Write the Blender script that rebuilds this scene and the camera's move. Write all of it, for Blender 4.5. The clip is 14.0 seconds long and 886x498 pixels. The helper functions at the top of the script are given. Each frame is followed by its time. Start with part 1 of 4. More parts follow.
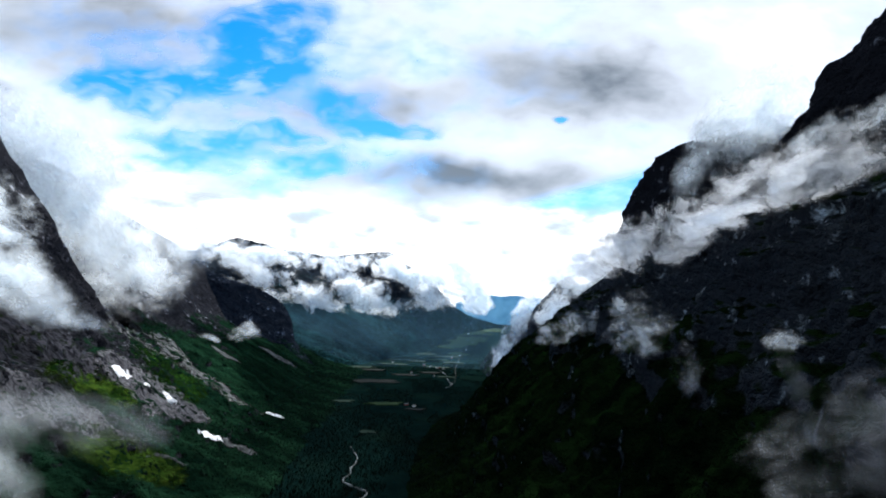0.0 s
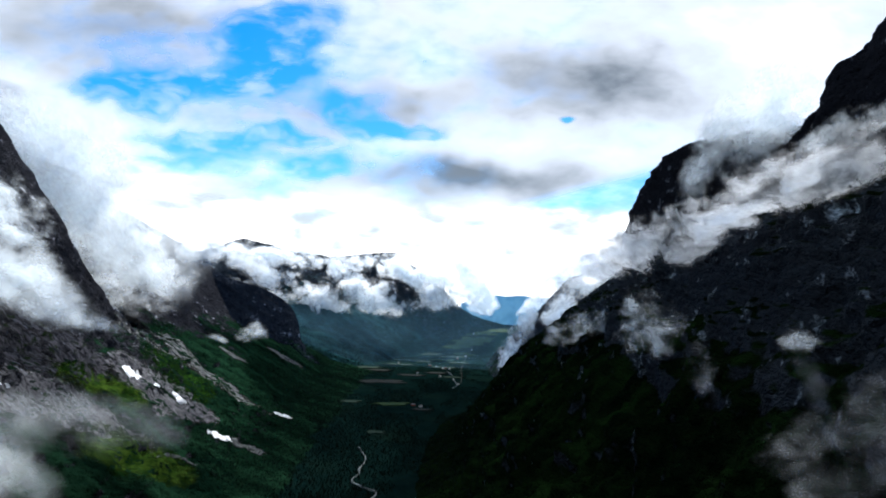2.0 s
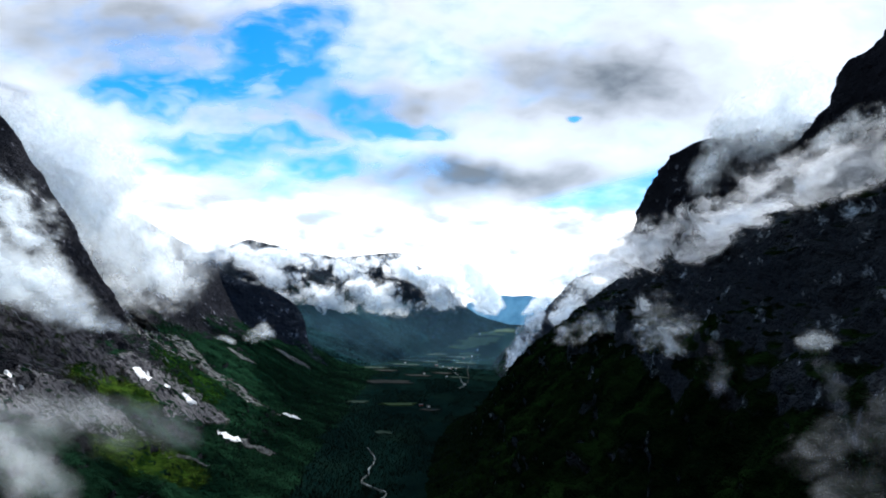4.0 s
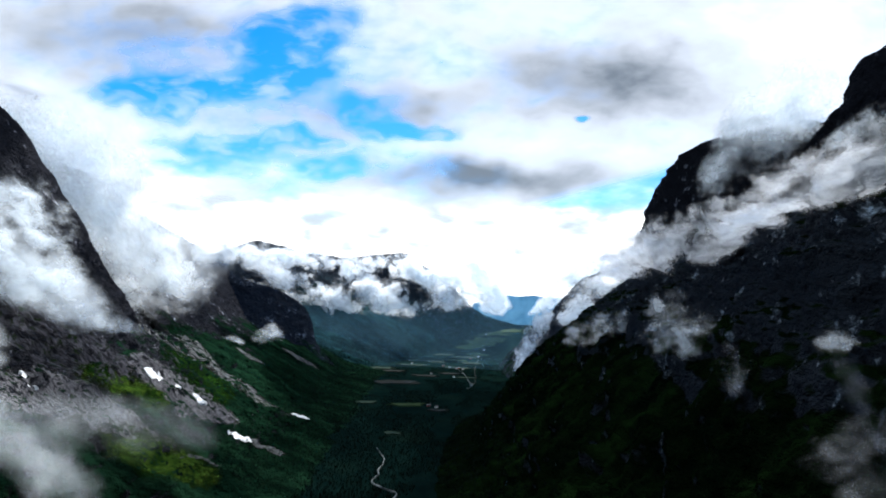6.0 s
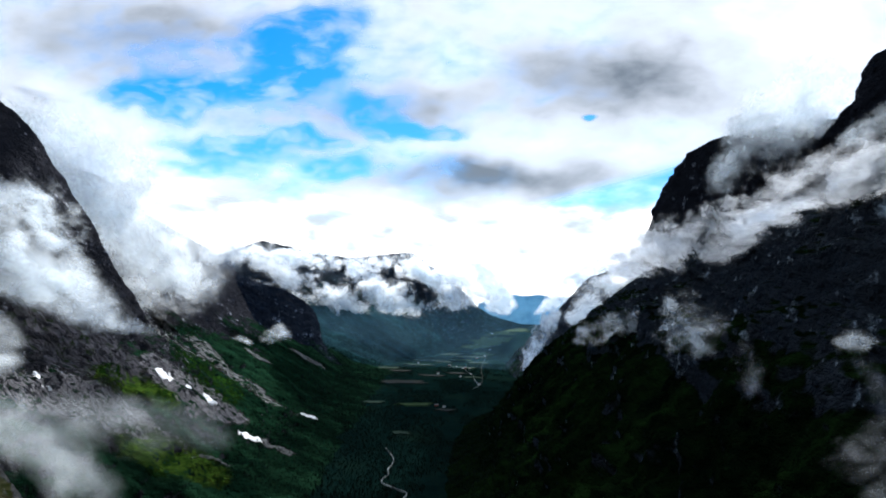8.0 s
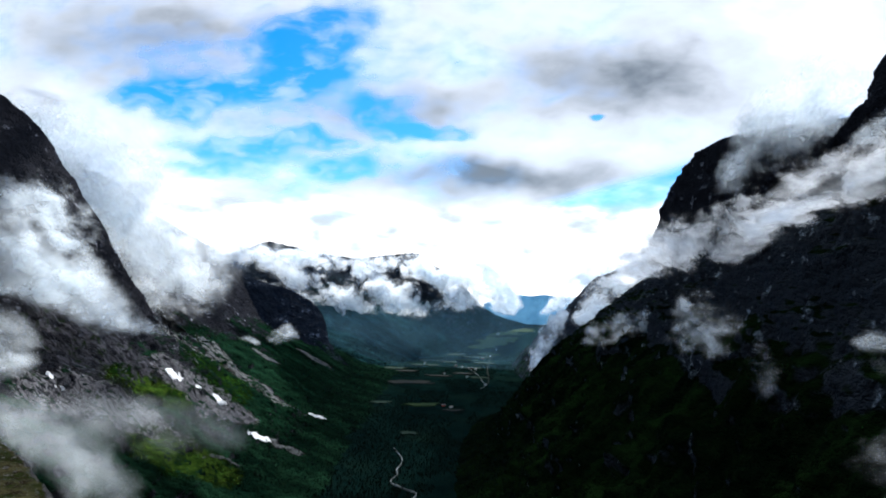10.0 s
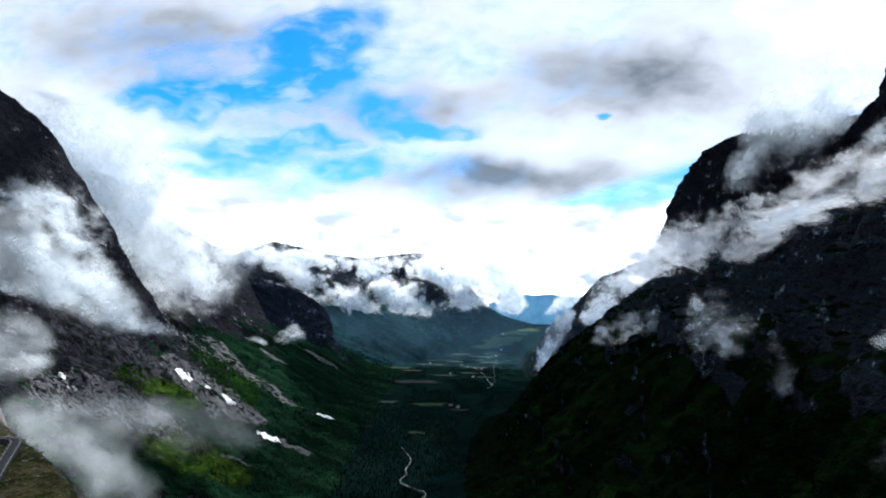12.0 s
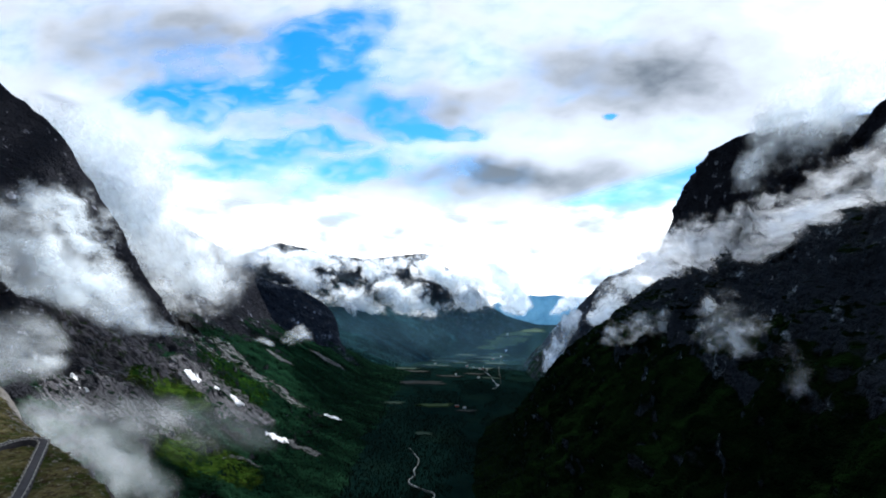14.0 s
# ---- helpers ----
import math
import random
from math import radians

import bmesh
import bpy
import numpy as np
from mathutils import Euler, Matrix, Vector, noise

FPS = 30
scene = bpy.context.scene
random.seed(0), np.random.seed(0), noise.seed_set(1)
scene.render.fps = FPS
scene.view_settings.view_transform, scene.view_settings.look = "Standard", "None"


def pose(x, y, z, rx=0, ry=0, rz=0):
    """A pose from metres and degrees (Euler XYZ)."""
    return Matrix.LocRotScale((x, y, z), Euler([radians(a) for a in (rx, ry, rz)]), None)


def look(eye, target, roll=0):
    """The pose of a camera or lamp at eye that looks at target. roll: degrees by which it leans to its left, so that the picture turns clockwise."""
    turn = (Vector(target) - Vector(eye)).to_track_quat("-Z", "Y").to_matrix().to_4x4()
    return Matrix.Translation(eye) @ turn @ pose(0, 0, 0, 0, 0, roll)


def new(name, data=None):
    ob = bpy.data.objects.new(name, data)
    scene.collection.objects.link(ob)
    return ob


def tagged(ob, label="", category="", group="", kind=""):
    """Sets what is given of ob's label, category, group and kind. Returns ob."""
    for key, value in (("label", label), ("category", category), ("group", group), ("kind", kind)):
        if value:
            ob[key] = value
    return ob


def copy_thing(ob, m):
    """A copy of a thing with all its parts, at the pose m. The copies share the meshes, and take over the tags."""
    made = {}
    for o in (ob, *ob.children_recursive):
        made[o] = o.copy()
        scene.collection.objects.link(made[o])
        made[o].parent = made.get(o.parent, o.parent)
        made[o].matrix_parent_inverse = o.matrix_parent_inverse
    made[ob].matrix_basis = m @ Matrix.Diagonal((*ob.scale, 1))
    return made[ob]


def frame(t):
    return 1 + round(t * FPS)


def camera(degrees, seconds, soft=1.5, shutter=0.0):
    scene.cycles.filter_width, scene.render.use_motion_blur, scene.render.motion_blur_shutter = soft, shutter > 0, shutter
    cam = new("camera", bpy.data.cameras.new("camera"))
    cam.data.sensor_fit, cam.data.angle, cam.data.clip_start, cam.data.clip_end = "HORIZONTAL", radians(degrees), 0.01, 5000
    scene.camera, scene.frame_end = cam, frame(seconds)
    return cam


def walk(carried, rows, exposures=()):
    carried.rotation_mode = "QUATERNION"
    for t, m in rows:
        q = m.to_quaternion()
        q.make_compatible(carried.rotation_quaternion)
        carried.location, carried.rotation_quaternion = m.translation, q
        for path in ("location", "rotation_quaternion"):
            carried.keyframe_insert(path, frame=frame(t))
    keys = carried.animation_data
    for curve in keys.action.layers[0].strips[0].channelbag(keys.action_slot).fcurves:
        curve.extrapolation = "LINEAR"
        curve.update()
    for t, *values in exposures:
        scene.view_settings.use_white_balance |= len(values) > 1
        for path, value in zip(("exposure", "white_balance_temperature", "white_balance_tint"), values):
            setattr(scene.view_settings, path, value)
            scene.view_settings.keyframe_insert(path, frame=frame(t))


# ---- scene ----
from mathutils.bvhtree import BVHTree

cam = camera(83.7, 14.0, soft=1.9)
PATH = [
    (0, (-0.44, 0.293, 479.131), (-0.397, 2.285, 479.307), 2.5),
    (0.5, (-3.058, 0.131, 479.147), (-3.019, 2.123, 479.323), 2.5),
    (1, (-5.694, -0.006, 479.175), (-5.659, 1.986, 479.351), 2.5),
    (1.5, (-8.335, -0.134, 479.214), (-8.303, 1.858, 479.391), 2.4),
    (2, (-11.005, -0.216, 479.254), (-10.978, 1.776, 479.43), 2.4),
    (2.5, (-13.713, -0.244, 479.298), (-13.69, 1.748, 479.475), 2.4),
    (3, (-16.465, -0.215, 479.373), (-16.446, 1.777, 479.549), 2.3),
    (5.5, (-30.367, 0.103, 480.386), (-30.372, 2.095, 480.561), 2.1),
    (6, (-33.221, 0.187, 480.456), (-33.231, 2.179, 480.631), 2.1),
    (6.5, (-36.144, 0.277, 480.492), (-36.158, 2.27, 480.666), 2.1),
    (7, (-39.091, 0.328, 480.509), (-39.11, 2.32, 480.683), 2.0),
    (7.5, (-42.049, 0.329, 480.52), (-42.073, 2.321, 480.694), 2.0),
    (8, (-45.02, 0.299, 480.525), (-45.047, 2.291, 480.698), 1.9),
    (10.5, (-59.981, 0.224, 480.468), (-60.029, 2.216, 480.641), 1.8),
    (11, (-62.995, 0.245, 480.46), (-63.047, 2.236, 480.632), 1.7),
    (11.5, (-66.013, 0.291, 480.447), (-66.068, 2.283, 480.62), 1.7),
    (12, (-69.12, 0.19, 480.434), (-69.178, 2.182, 480.606), 1.7),
    (12.5, (-72.292, -0.005, 480.423), (-72.354, 1.987, 480.595), 1.7),
    (13, (-75.497, -0.288, 480.414), (-75.562, 1.703, 480.587), 1.6),
    (13.5, (-78.747, -0.664, 480.409), (-78.815, 1.327, 480.583), 1.6),
    (14, (-82.029, -1.087, 480.407), (-82.099, 0.904, 480.581), 1.6),
]
walk(cam, [(t, look(eye, target, roll)) for t, eye, target, roll in PATH])

# ---------------------------------------------------------------- light
SUN_AZ, SUN_EL = radians(6), radians(50)      # azimuth from +y towards +x
scene.cycles.transparent_max_bounces = 40
scene.view_settings.exposure = 1.15

sun = new("sun", bpy.data.lights.new("sun", "SUN"))
sun.data.energy, sun.data.angle, sun.data.color = 5.0, radians(0.6), (1.0, 0.985, 0.96)
sun_way = Vector((math.sin(SUN_AZ) * math.cos(SUN_EL), math.cos(SUN_AZ) * math.cos(SUN_EL), math.sin(SUN_EL)))
sun.matrix_world = look(sun_way * 3000, (0, 0, 0))


class Net:
    """A small builder of node trees."""

    def __init__(self, tree):
        self.tree = tree
        tree.nodes.clear()

    def node(self, kind, ins=None, **props):
        n = self.tree.nodes.new(kind)
        for key, value in props.items():
            setattr(n, key, value)
        for key, value in (ins or {}).items():
            self.join(value, n.inputs[key])
        return n

    def join(self, value, socket):
        if isinstance(value, bpy.types.NodeSocket):
            self.tree.links.new(value, socket)
        else:
            socket.default_value = value

    def math(self, op, a, b=0.0, c=0.0, clamp=False):
        n = self.node("ShaderNodeMath", operation=op, use_clamp=clamp)
        for i, v in enumerate((a, b, c)):
            self.join(v, n.inputs[i])
        return n.outputs[0]

    def vec(self, op, a, b=(0, 0, 0)):
        n = self.node("ShaderNodeVectorMath", operation=op)
        self.join(a, n.inputs[0])
        self.join(b, n.inputs[1])
        return n.outputs["Value"] if op in ("LENGTH", "DOT_PRODUCT", "DISTANCE") else n.outputs[0]

    def noise(self, vector, scale, detail=5.0, rough=0.55, distortion=0.0):
        return self.node("ShaderNodeTexNoise", {"Vector": vector, "Scale": scale, "Detail": detail,
                                                "Roughness": rough, "Distortion": distortion}).outputs["Fac"]

    def ramp(self, x, lo, hi, a=0.0, b=1.0, smooth=True):
        n = self.node("ShaderNodeMapRange", interpolation_type="SMOOTHSTEP" if smooth else "LINEAR", clamp=True)
        for key, v in (("Value", x), ("From Min", lo), ("From Max", hi), ("To Min", a), ("To Max", b)):
            self.join(v, n.inputs[key])
        return n.outputs[0]

    def mix(self, f, a, b):
        n = self.node("ShaderNodeMix", data_type="RGBA")
        self.join(f, n.inputs[0])
        self.join(a, n.inputs[6])
        self.join(b, n.inputs[7])
        return n.outputs[2]

    def split(self, v):
        return self.node("ShaderNodeSeparateXYZ", {0: v}).outputs


def rgb(r, g, b):
    return (r, g, b, 1.0)


# ---------------------------------------------------------------- sky
world = bpy.data.worlds.new("sky")
scene.world = world
world.use_nodes = True
w = Net(world.node_tree)
sky = w.node("ShaderNodeTexSky", sky_type="NISHITA", sun_disc=False, sun_elevation=SUN_EL, sun_rotation=SUN_AZ,
             altitude=900.0, air_density=1.0, dust_density=0.3, ozone_density=2.5)
way = w.node("ShaderNodeTexCoord").outputs["Generated"]
wx, wy, wz = w.split(way)
# low banks of far cloud all round the horizon, broken by noise
low = w.noise(w.vec("MULTIPLY", way, (1.0, 1.0, 3.0)), 4.0, 6, 0.6)
bank = w.ramp(w.math("ADD", wz, w.math("MULTIPLY", w.math("SUBTRACT", low, 0.5), 0.18)), 0.13, 0.22, 1.0, 0.0)
deep = w.node("ShaderNodeHueSaturation", {"Saturation": 1.5, "Value": 1.0, "Color": sky.outputs[0]})
blue = w.node("ShaderNodeBackground", {"Color": deep.outputs[0], "Strength": 0.095})
heap = w.noise(w.vec("MULTIPLY", way, (1.0, 1.0, 2.6)), 9.0, 5, 0.5, 0.2)
white = w.node("ShaderNodeBackground", {"Color": w.mix(w.ramp(heap, 0.38, 0.58), rgb(0.78, 0.90, 1.0), rgb(1.0, 1.0, 1.0)), "Strength": w.ramp(heap, 0.32, 0.60, 0.42, 1.15)})
both = w.node("ShaderNodeMixShader", {0: bank, 1: blue.outputs[0], 2: white.outputs[0]})
w.node("ShaderNodeOutputWorld", {"Surface": both.outputs[0]})


# ---------------------------------------------------------------- materials
def material(name):
    m = bpy.data.materials.new(name)
    m.use_nodes = True
    return m, Net(m.node_tree)


def finish(n, colour, rough=0.9, height=None, distance=1.0, strength=0.6, specular=0.2):
    ins = {"Base Color": colour, "Roughness": rough, "Specular IOR Level": specular}
    if height is not None:
        ins["Normal"] = n.node("ShaderNodeBump", {"Height": height, "Distance": distance, "Strength": strength}).outputs[0]
    b = n.node("ShaderNodeBsdfPrincipled", ins)
    n.node("ShaderNodeOutputMaterial", {"Surface": b.outputs[0]})


def mountain_material(name, grass_top=520.0, grassy=0.0, rock=(0.085, 0.085, 0.092), scree=0.5, dark_green=(0.005, 0.014, 0.004), light_green=(0.018, 0.042, 0.007)):
    """Bare gneiss on the steep parts, grass and birch scrub on the easier and lower ones."""
    m, n = material(name)
    geo = n.node("ShaderNodeNewGeometry")
    p = geo.outputs["Position"]
    px, py, pz = n.split(p)
    nz = n.split(geo.outputs["Normal"])[2]
    big = n.noise(p, 0.006, 4, 0.55)
    mid = n.noise(p, 0.03, 6, 0.62, 0.6)
    fine = n.noise(p, 0.10, 5, 0.65)
    # streaks that run down the face
    streak = n.noise(n.vec("MULTIPLY", p, (1.0, 1.0, 0.7)), 0.022, 6, 0.6, 0.3)
    bent = n.vec("ADD", p, n.vec("MULTIPLY", n.node("ShaderNodeTexNoise", {"Vector": p, "Scale": 0.03, "Detail": 4.0}).outputs["Color"], (38.0, 38.0, 22.0)))
    blocks = n.node("ShaderNodeTexVoronoi", {"Vector": bent, "Scale": 0.02, "Detail": 3.0, "Roughness": 0.6, "Lacunarity": 2.6, "Randomness": 1.0}).outputs["Distance"]
    tone = n.math("ADD", n.math("MULTIPLY", streak, 0.85), n.math("MULTIPLY", fine, 0.22))
    tone = n.math("ADD", tone, n.math("MULTIPLY", n.math("SUBTRACT", 0.45, blocks), 0.35))
    # broad pale and dark parts of the face
    tone = n.math("ADD", tone, n.math("MULTIPLY", n.math("SUBTRACT", n.noise(p, 0.012, 5, 0.62, 0.9), 0.5), 0.7))
    r, g, b = rock
    # upright joints and pale weathered faces of the gneiss
    upright = n.vec("MULTIPLY", bent, (1.0, 1.0, 0.32))
    joint = n.node("ShaderNodeTexVoronoi", {"Vector": upright, "Scale": 0.034, "Detail": 2.0, "Roughness": 0.6}, feature="DISTANCE_TO_EDGE").outputs["Distance"]
    tone = n.math("SUBTRACT", tone, n.ramp(joint, 0.0, 0.09, 0.22, 0.0))
    tone = n.math("ADD", tone, n.math("MULTIPLY", n.math("SUBTRACT", n.noise(upright, 0.045, 5, 0.65), 0.5), 0.55))
    stone = n.mix(n.ramp(tone, 0.40, 0.72), rgb(r * 0.18, g * 0.18, b * 0.19), rgb(r * 3.3, g * 3.2, b * 3.1))
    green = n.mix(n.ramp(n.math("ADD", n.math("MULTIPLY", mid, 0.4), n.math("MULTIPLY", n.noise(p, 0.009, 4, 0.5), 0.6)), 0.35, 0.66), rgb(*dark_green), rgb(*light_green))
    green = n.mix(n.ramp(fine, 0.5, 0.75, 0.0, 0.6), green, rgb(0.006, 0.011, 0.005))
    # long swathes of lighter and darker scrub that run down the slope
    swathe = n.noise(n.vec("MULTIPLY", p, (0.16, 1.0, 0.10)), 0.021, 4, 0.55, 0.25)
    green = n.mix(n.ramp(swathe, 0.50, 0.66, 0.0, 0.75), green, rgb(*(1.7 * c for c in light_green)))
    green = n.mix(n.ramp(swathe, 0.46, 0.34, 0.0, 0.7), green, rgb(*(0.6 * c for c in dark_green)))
    # where plants hold: easy slopes, low ground, ledges
    hold = n.math("ADD", n.math("MULTIPLY", nz, 1.15), n.math("MULTIPLY", n.math("SUBTRACT", mid, 0.5), 1.1))
    hold = n.math("ADD", hold, n.math("MULTIPLY", n.math("SUBTRACT", big, 0.5), 1.3))
    hold = n.math("ADD", hold, n.ramp(pz, grass_top - 170, grass_top + 130, 0.34 + grassy, -0.45 + grassy))
    cover = n.ramp(hold, 0.72, 1.02)
    colour = n.mix(cover, stone, green)
    # pale chutes of broken stone
    chute = n.noise(n.vec("MULTIPLY", p, (0.25, 1.6, 0.25)), 0.012, 4, 0.5, 0.5)
    chutes = n.math("MULTIPLY", n.ramp(chute, 0.60, 0.66), n.ramp(mid, 0.42, 0.55, 0.0, scree))
    colour = n.mix(chutes, colour, rgb(0.20, 0.19, 0.18))
    height = n.math("ADD", n.math("MULTIPLY", blocks, -9.0), n.math("ADD", n.math("MULTIPLY", tone, 4.0), n.math("MULTIPLY", mid, 9.0)))
    height = n.math("MULTIPLY", height, n.ramp(cover, 0.0, 1.0, 1.0, 0.35))
    finish(n, colour, 1.0, height, 2.2, 1.0, 0.0)
    return m


def floor_material():
    """Birch and spruce woods with clearings and boggy meadows on the flat valley floor."""
    m, n = material("valley_floor")
    p = n.node("ShaderNodeNewGeometry").outputs["Position"]
    big = n.noise(p, 0.004, 4, 0.5)
    mid = n.noise(p, 0.02, 6, 0.6)
    fine = n.noise(p, 0.12, 4, 0.7)
    # blue-green valley haze is put into the dark ground colours
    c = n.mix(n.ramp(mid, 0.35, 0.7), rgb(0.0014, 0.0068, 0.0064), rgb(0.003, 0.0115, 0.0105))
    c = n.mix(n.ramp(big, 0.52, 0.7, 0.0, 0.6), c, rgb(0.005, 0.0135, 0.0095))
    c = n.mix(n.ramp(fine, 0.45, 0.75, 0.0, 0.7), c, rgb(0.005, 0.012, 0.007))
    finish(n, c, 0.95, n.math("ADD", n.math("MULTIPLY", fine, 8.0), n.math("MULTIPLY", mid, 6.0)), 1.0, 0.8, 0.0)
    return m


def plain_material(name, a, b, scale, rough=0.9, bump=0.3, specular=0.05):
    m, n = material(name)
    p = n.node("ShaderNodeNewGeometry").outputs["Position"]
    f = n.math("ADD", n.math("MULTIPLY", n.noise(p, scale, 6, 0.6), 0.6), n.math("MULTIPLY", n.noise(p, scale * 7, 4, 0.6), 0.4))
    finish(n, n.mix(n.ramp(f, 0.35, 0.65), rgb(*a), rgb(*b)), rough, f, bump, 0.5, specular)
    return m


def mist_material(name, scale, dens, bias, tint=(0.9, 0.945, 0.975), soft=0.85, slant=0.0, lit_through=0.5):
    """Drops of water hanging in the air: white, lit through, heaped in billows, drawn out along the bank and torn at the edges."""
    m, n = material(name)
    u, v, _ = n.split(n.node("ShaderNodeTexCoord").outputs["UV"])
    p = n.node("ShaderNodeNewGeometry").outputs["Position"]
    fall = n.math("MULTIPLY", n.ramp(u, 0.0, 0.22), n.ramp(u, 0.78, 1.0, 1.0, 0.0))
    fall = n.math("MULTIPLY", fall, n.math("MULTIPLY", n.ramp(v, 0.0, 0.5), n.ramp(v, 0.5, 1.0, 1.0, 0.0)))
    turned = n.node("ShaderNodeVectorRotate", {"Vector": p, "Angle": slant}, rotation_type="Y_AXIS").outputs[0]
    q = n.vec("MULTIPLY", turned, (0.85, 0.7, 1.0))
    bend = n.vec("SUBTRACT", n.node("ShaderNodeTexNoise", {"Vector": q, "Scale": scale * 1.6, "Detail": 3.0}).outputs["Color"], (0.5, 0.5, 0.5))
    q = n.vec("ADD", q, n.vec("MULTIPLY", bend, (0.7 / scale, 0.7 / scale, 0.7 / scale)))
    wide = n.noise(q, scale * 0.45, 2, 0.5)
    fine = n.noise(q, scale * 1.1, 6, 0.56)
    puff = n.node("ShaderNodeTexVoronoi", {"Vector": q, "Scale": scale * 1.1, "Detail": 3.0, "Roughness": 0.6, "Lacunarity": 2.3}, normalize=True).outputs["Distance"]
    f = n.math("ADD", n.math("MULTIPLY", n.math("SUBTRACT", wide, 0.5), 2.6), n.math("MULTIPLY", n.math("SUBTRACT", fine, 0.5), 2.6))
    f = n.math("ADD", f, n.math("MULTIPLY", n.math("SUBTRACT", 0.34, puff), 2.6))
    f = n.math("ADD", f, n.math("MULTIPLY", n.math("POWER", fall, 0.5), 1.45))
    f = n.math("SUBTRACT", f, bias + 0.62)
    alpha = n.math("MULTIPLY", n.ramp(f, -0.05, soft * 1.45), n.math("MULTIPLY", n.ramp(fall, 0.0, 0.25), dens))
    swell = n.math("ADD", n.math("MULTIPLY", n.noise(q, scale * 0.9, 2, 0.45), 1.6), wide)
    bump = n.node("ShaderNodeBump", {"Height": n.math("MULTIPLY", swell, 0.8 / scale), "Distance": 1.0, "Strength": 0.7}).outputs[0]
    d = n.node("ShaderNodeBsdfDiffuse", {"Color": rgb(*tint), "Normal": bump})
    t = n.node("ShaderNodeBsdfTranslucent", {"Color": rgb(*tint), "Normal": bump})
    lit = n.node("ShaderNodeMixShader", {0: lit_through, 1: d.outputs[0], 2: t.outputs[0]})
    clear = n.node("ShaderNodeBsdfTransparent")
    n.node("ShaderNodeOutputMaterial", {"Surface": n.node("ShaderNodeMixShader", {0: alpha, 1: clear.outputs[0], 2: lit.outputs[0]}).outputs[0]})
    return m


def spot(n, p, x, y, rx, ry):
    """1 in the middle of an oval, falling to 0 at its rim."""
    q = n.vec("MULTIPLY", n.vec("SUBTRACT", p, (x, y, 0)), (1 / rx, 1 / ry, 0))
    return n.ramp(n.vec("LENGTH", q), 0.0, 1.0, 1.0, 0.0)


# gaps of blue, and the thick grey or thin bright parts of the cloud deck: bearing and rise as tangents, half widths, weight
GAPS = [
    (-0.372, 0.452, 0.124, 0.111, 1.0), (-0.435, 0.528, 0.125, 0.087, 0.6), (-0.319, 0.559, 0.134, 0.077, 0.9), (-0.626, 0.394, 0.142, 0.08, 1.0), (-0.733, 0.396, 0.106, 0.05, 0.5),
    (-0.5, 0.426, 0.177, 0.046, 0.6), (-0.21, 0.378, 0.099, 0.049, 0.9), (-0.146, 0.338, 0.109, 0.038, 0.9), (-0.05, 0.337, 0.098, 0.028, 0.9), (0.235, 0.374, 0.023, 0.014, 1.2),
    (-0.505, 0.292, 0.228, 0.031, 0.6), (-0.579, 0.23, 0.131, 0.045, 0.65), (-0.488, 0.25, 0.131, 0.045, 0.5), (-0.254, 0.253, 0.098, 0.045, 0.85), (-0.32, 0.311, 0.109, 0.026, 0.65),
    (-0.349, 0.17, 0.191, 0.082, 0.55), (0.208, 0.145, 0.223, 0.02, 0.75), (-0.41, 0.469, 0.391, 0.137, 0.3), (-0.292, 0.278, 0.349, 0.108, 0.25),
]
BELLIES = [
    (-0.748, 0.494, 0.368, 0.197, 0.38), (-0.61, 0.537, 0.272, 0.158, 0.26), (-0.371, 0.35, 0.381, 0.061, 0.38), (-0.189, 0.405, 0.229, 0.096, 0.34), (-0.086, 0.382, 0.191, 0.061, 0.38),
    (0.209, 0.441, 0.458, 0.135, 0.56), (0.419, 0.473, 0.324, 0.145, 0.49), (-0.026, 0.245, 0.245, 0.082, 0.71), (0.108, 0.243, 0.282, 0.059, 0.52), (0.247, 0.238, 0.263, 0.044, 0.34),
    (-0.037, 0.181, 0.15, 0.037, 0.41), (0.251, 0.185, 0.243, 0.044, 0.26), (0.301, 0.469, 0.388, 0.111, 0.35), (0.061, 0.243, 0.301, 0.059, 0.35), (-0.848, 0.516, 0.334, 0.138, 0.35),
    (-0.597, 0.525, 0.203, 0.1, 0.25), (-0.212, 0.396, 0.259, 0.073, 0.3),
]
BRIGHTS = [
    (-0.03, 0.47, 0.134, 0.093, -0.45), (-0.22, 0.469, 0.135, 0.077, -0.32), (-0.775, 0.285, 0.304, 0.17, -0.54), (0.699, 0.544, 0.421, 0.277, -0.54), (-0.094, 0.288, 0.132, 0.049, -0.45),
    (0.16, 0.316, 0.302, 0.06, -0.36), (-0.392, 0.237, 0.189, 0.037, -0.27), (0.03, 0.596, 0.329, 0.099, -0.23),
]


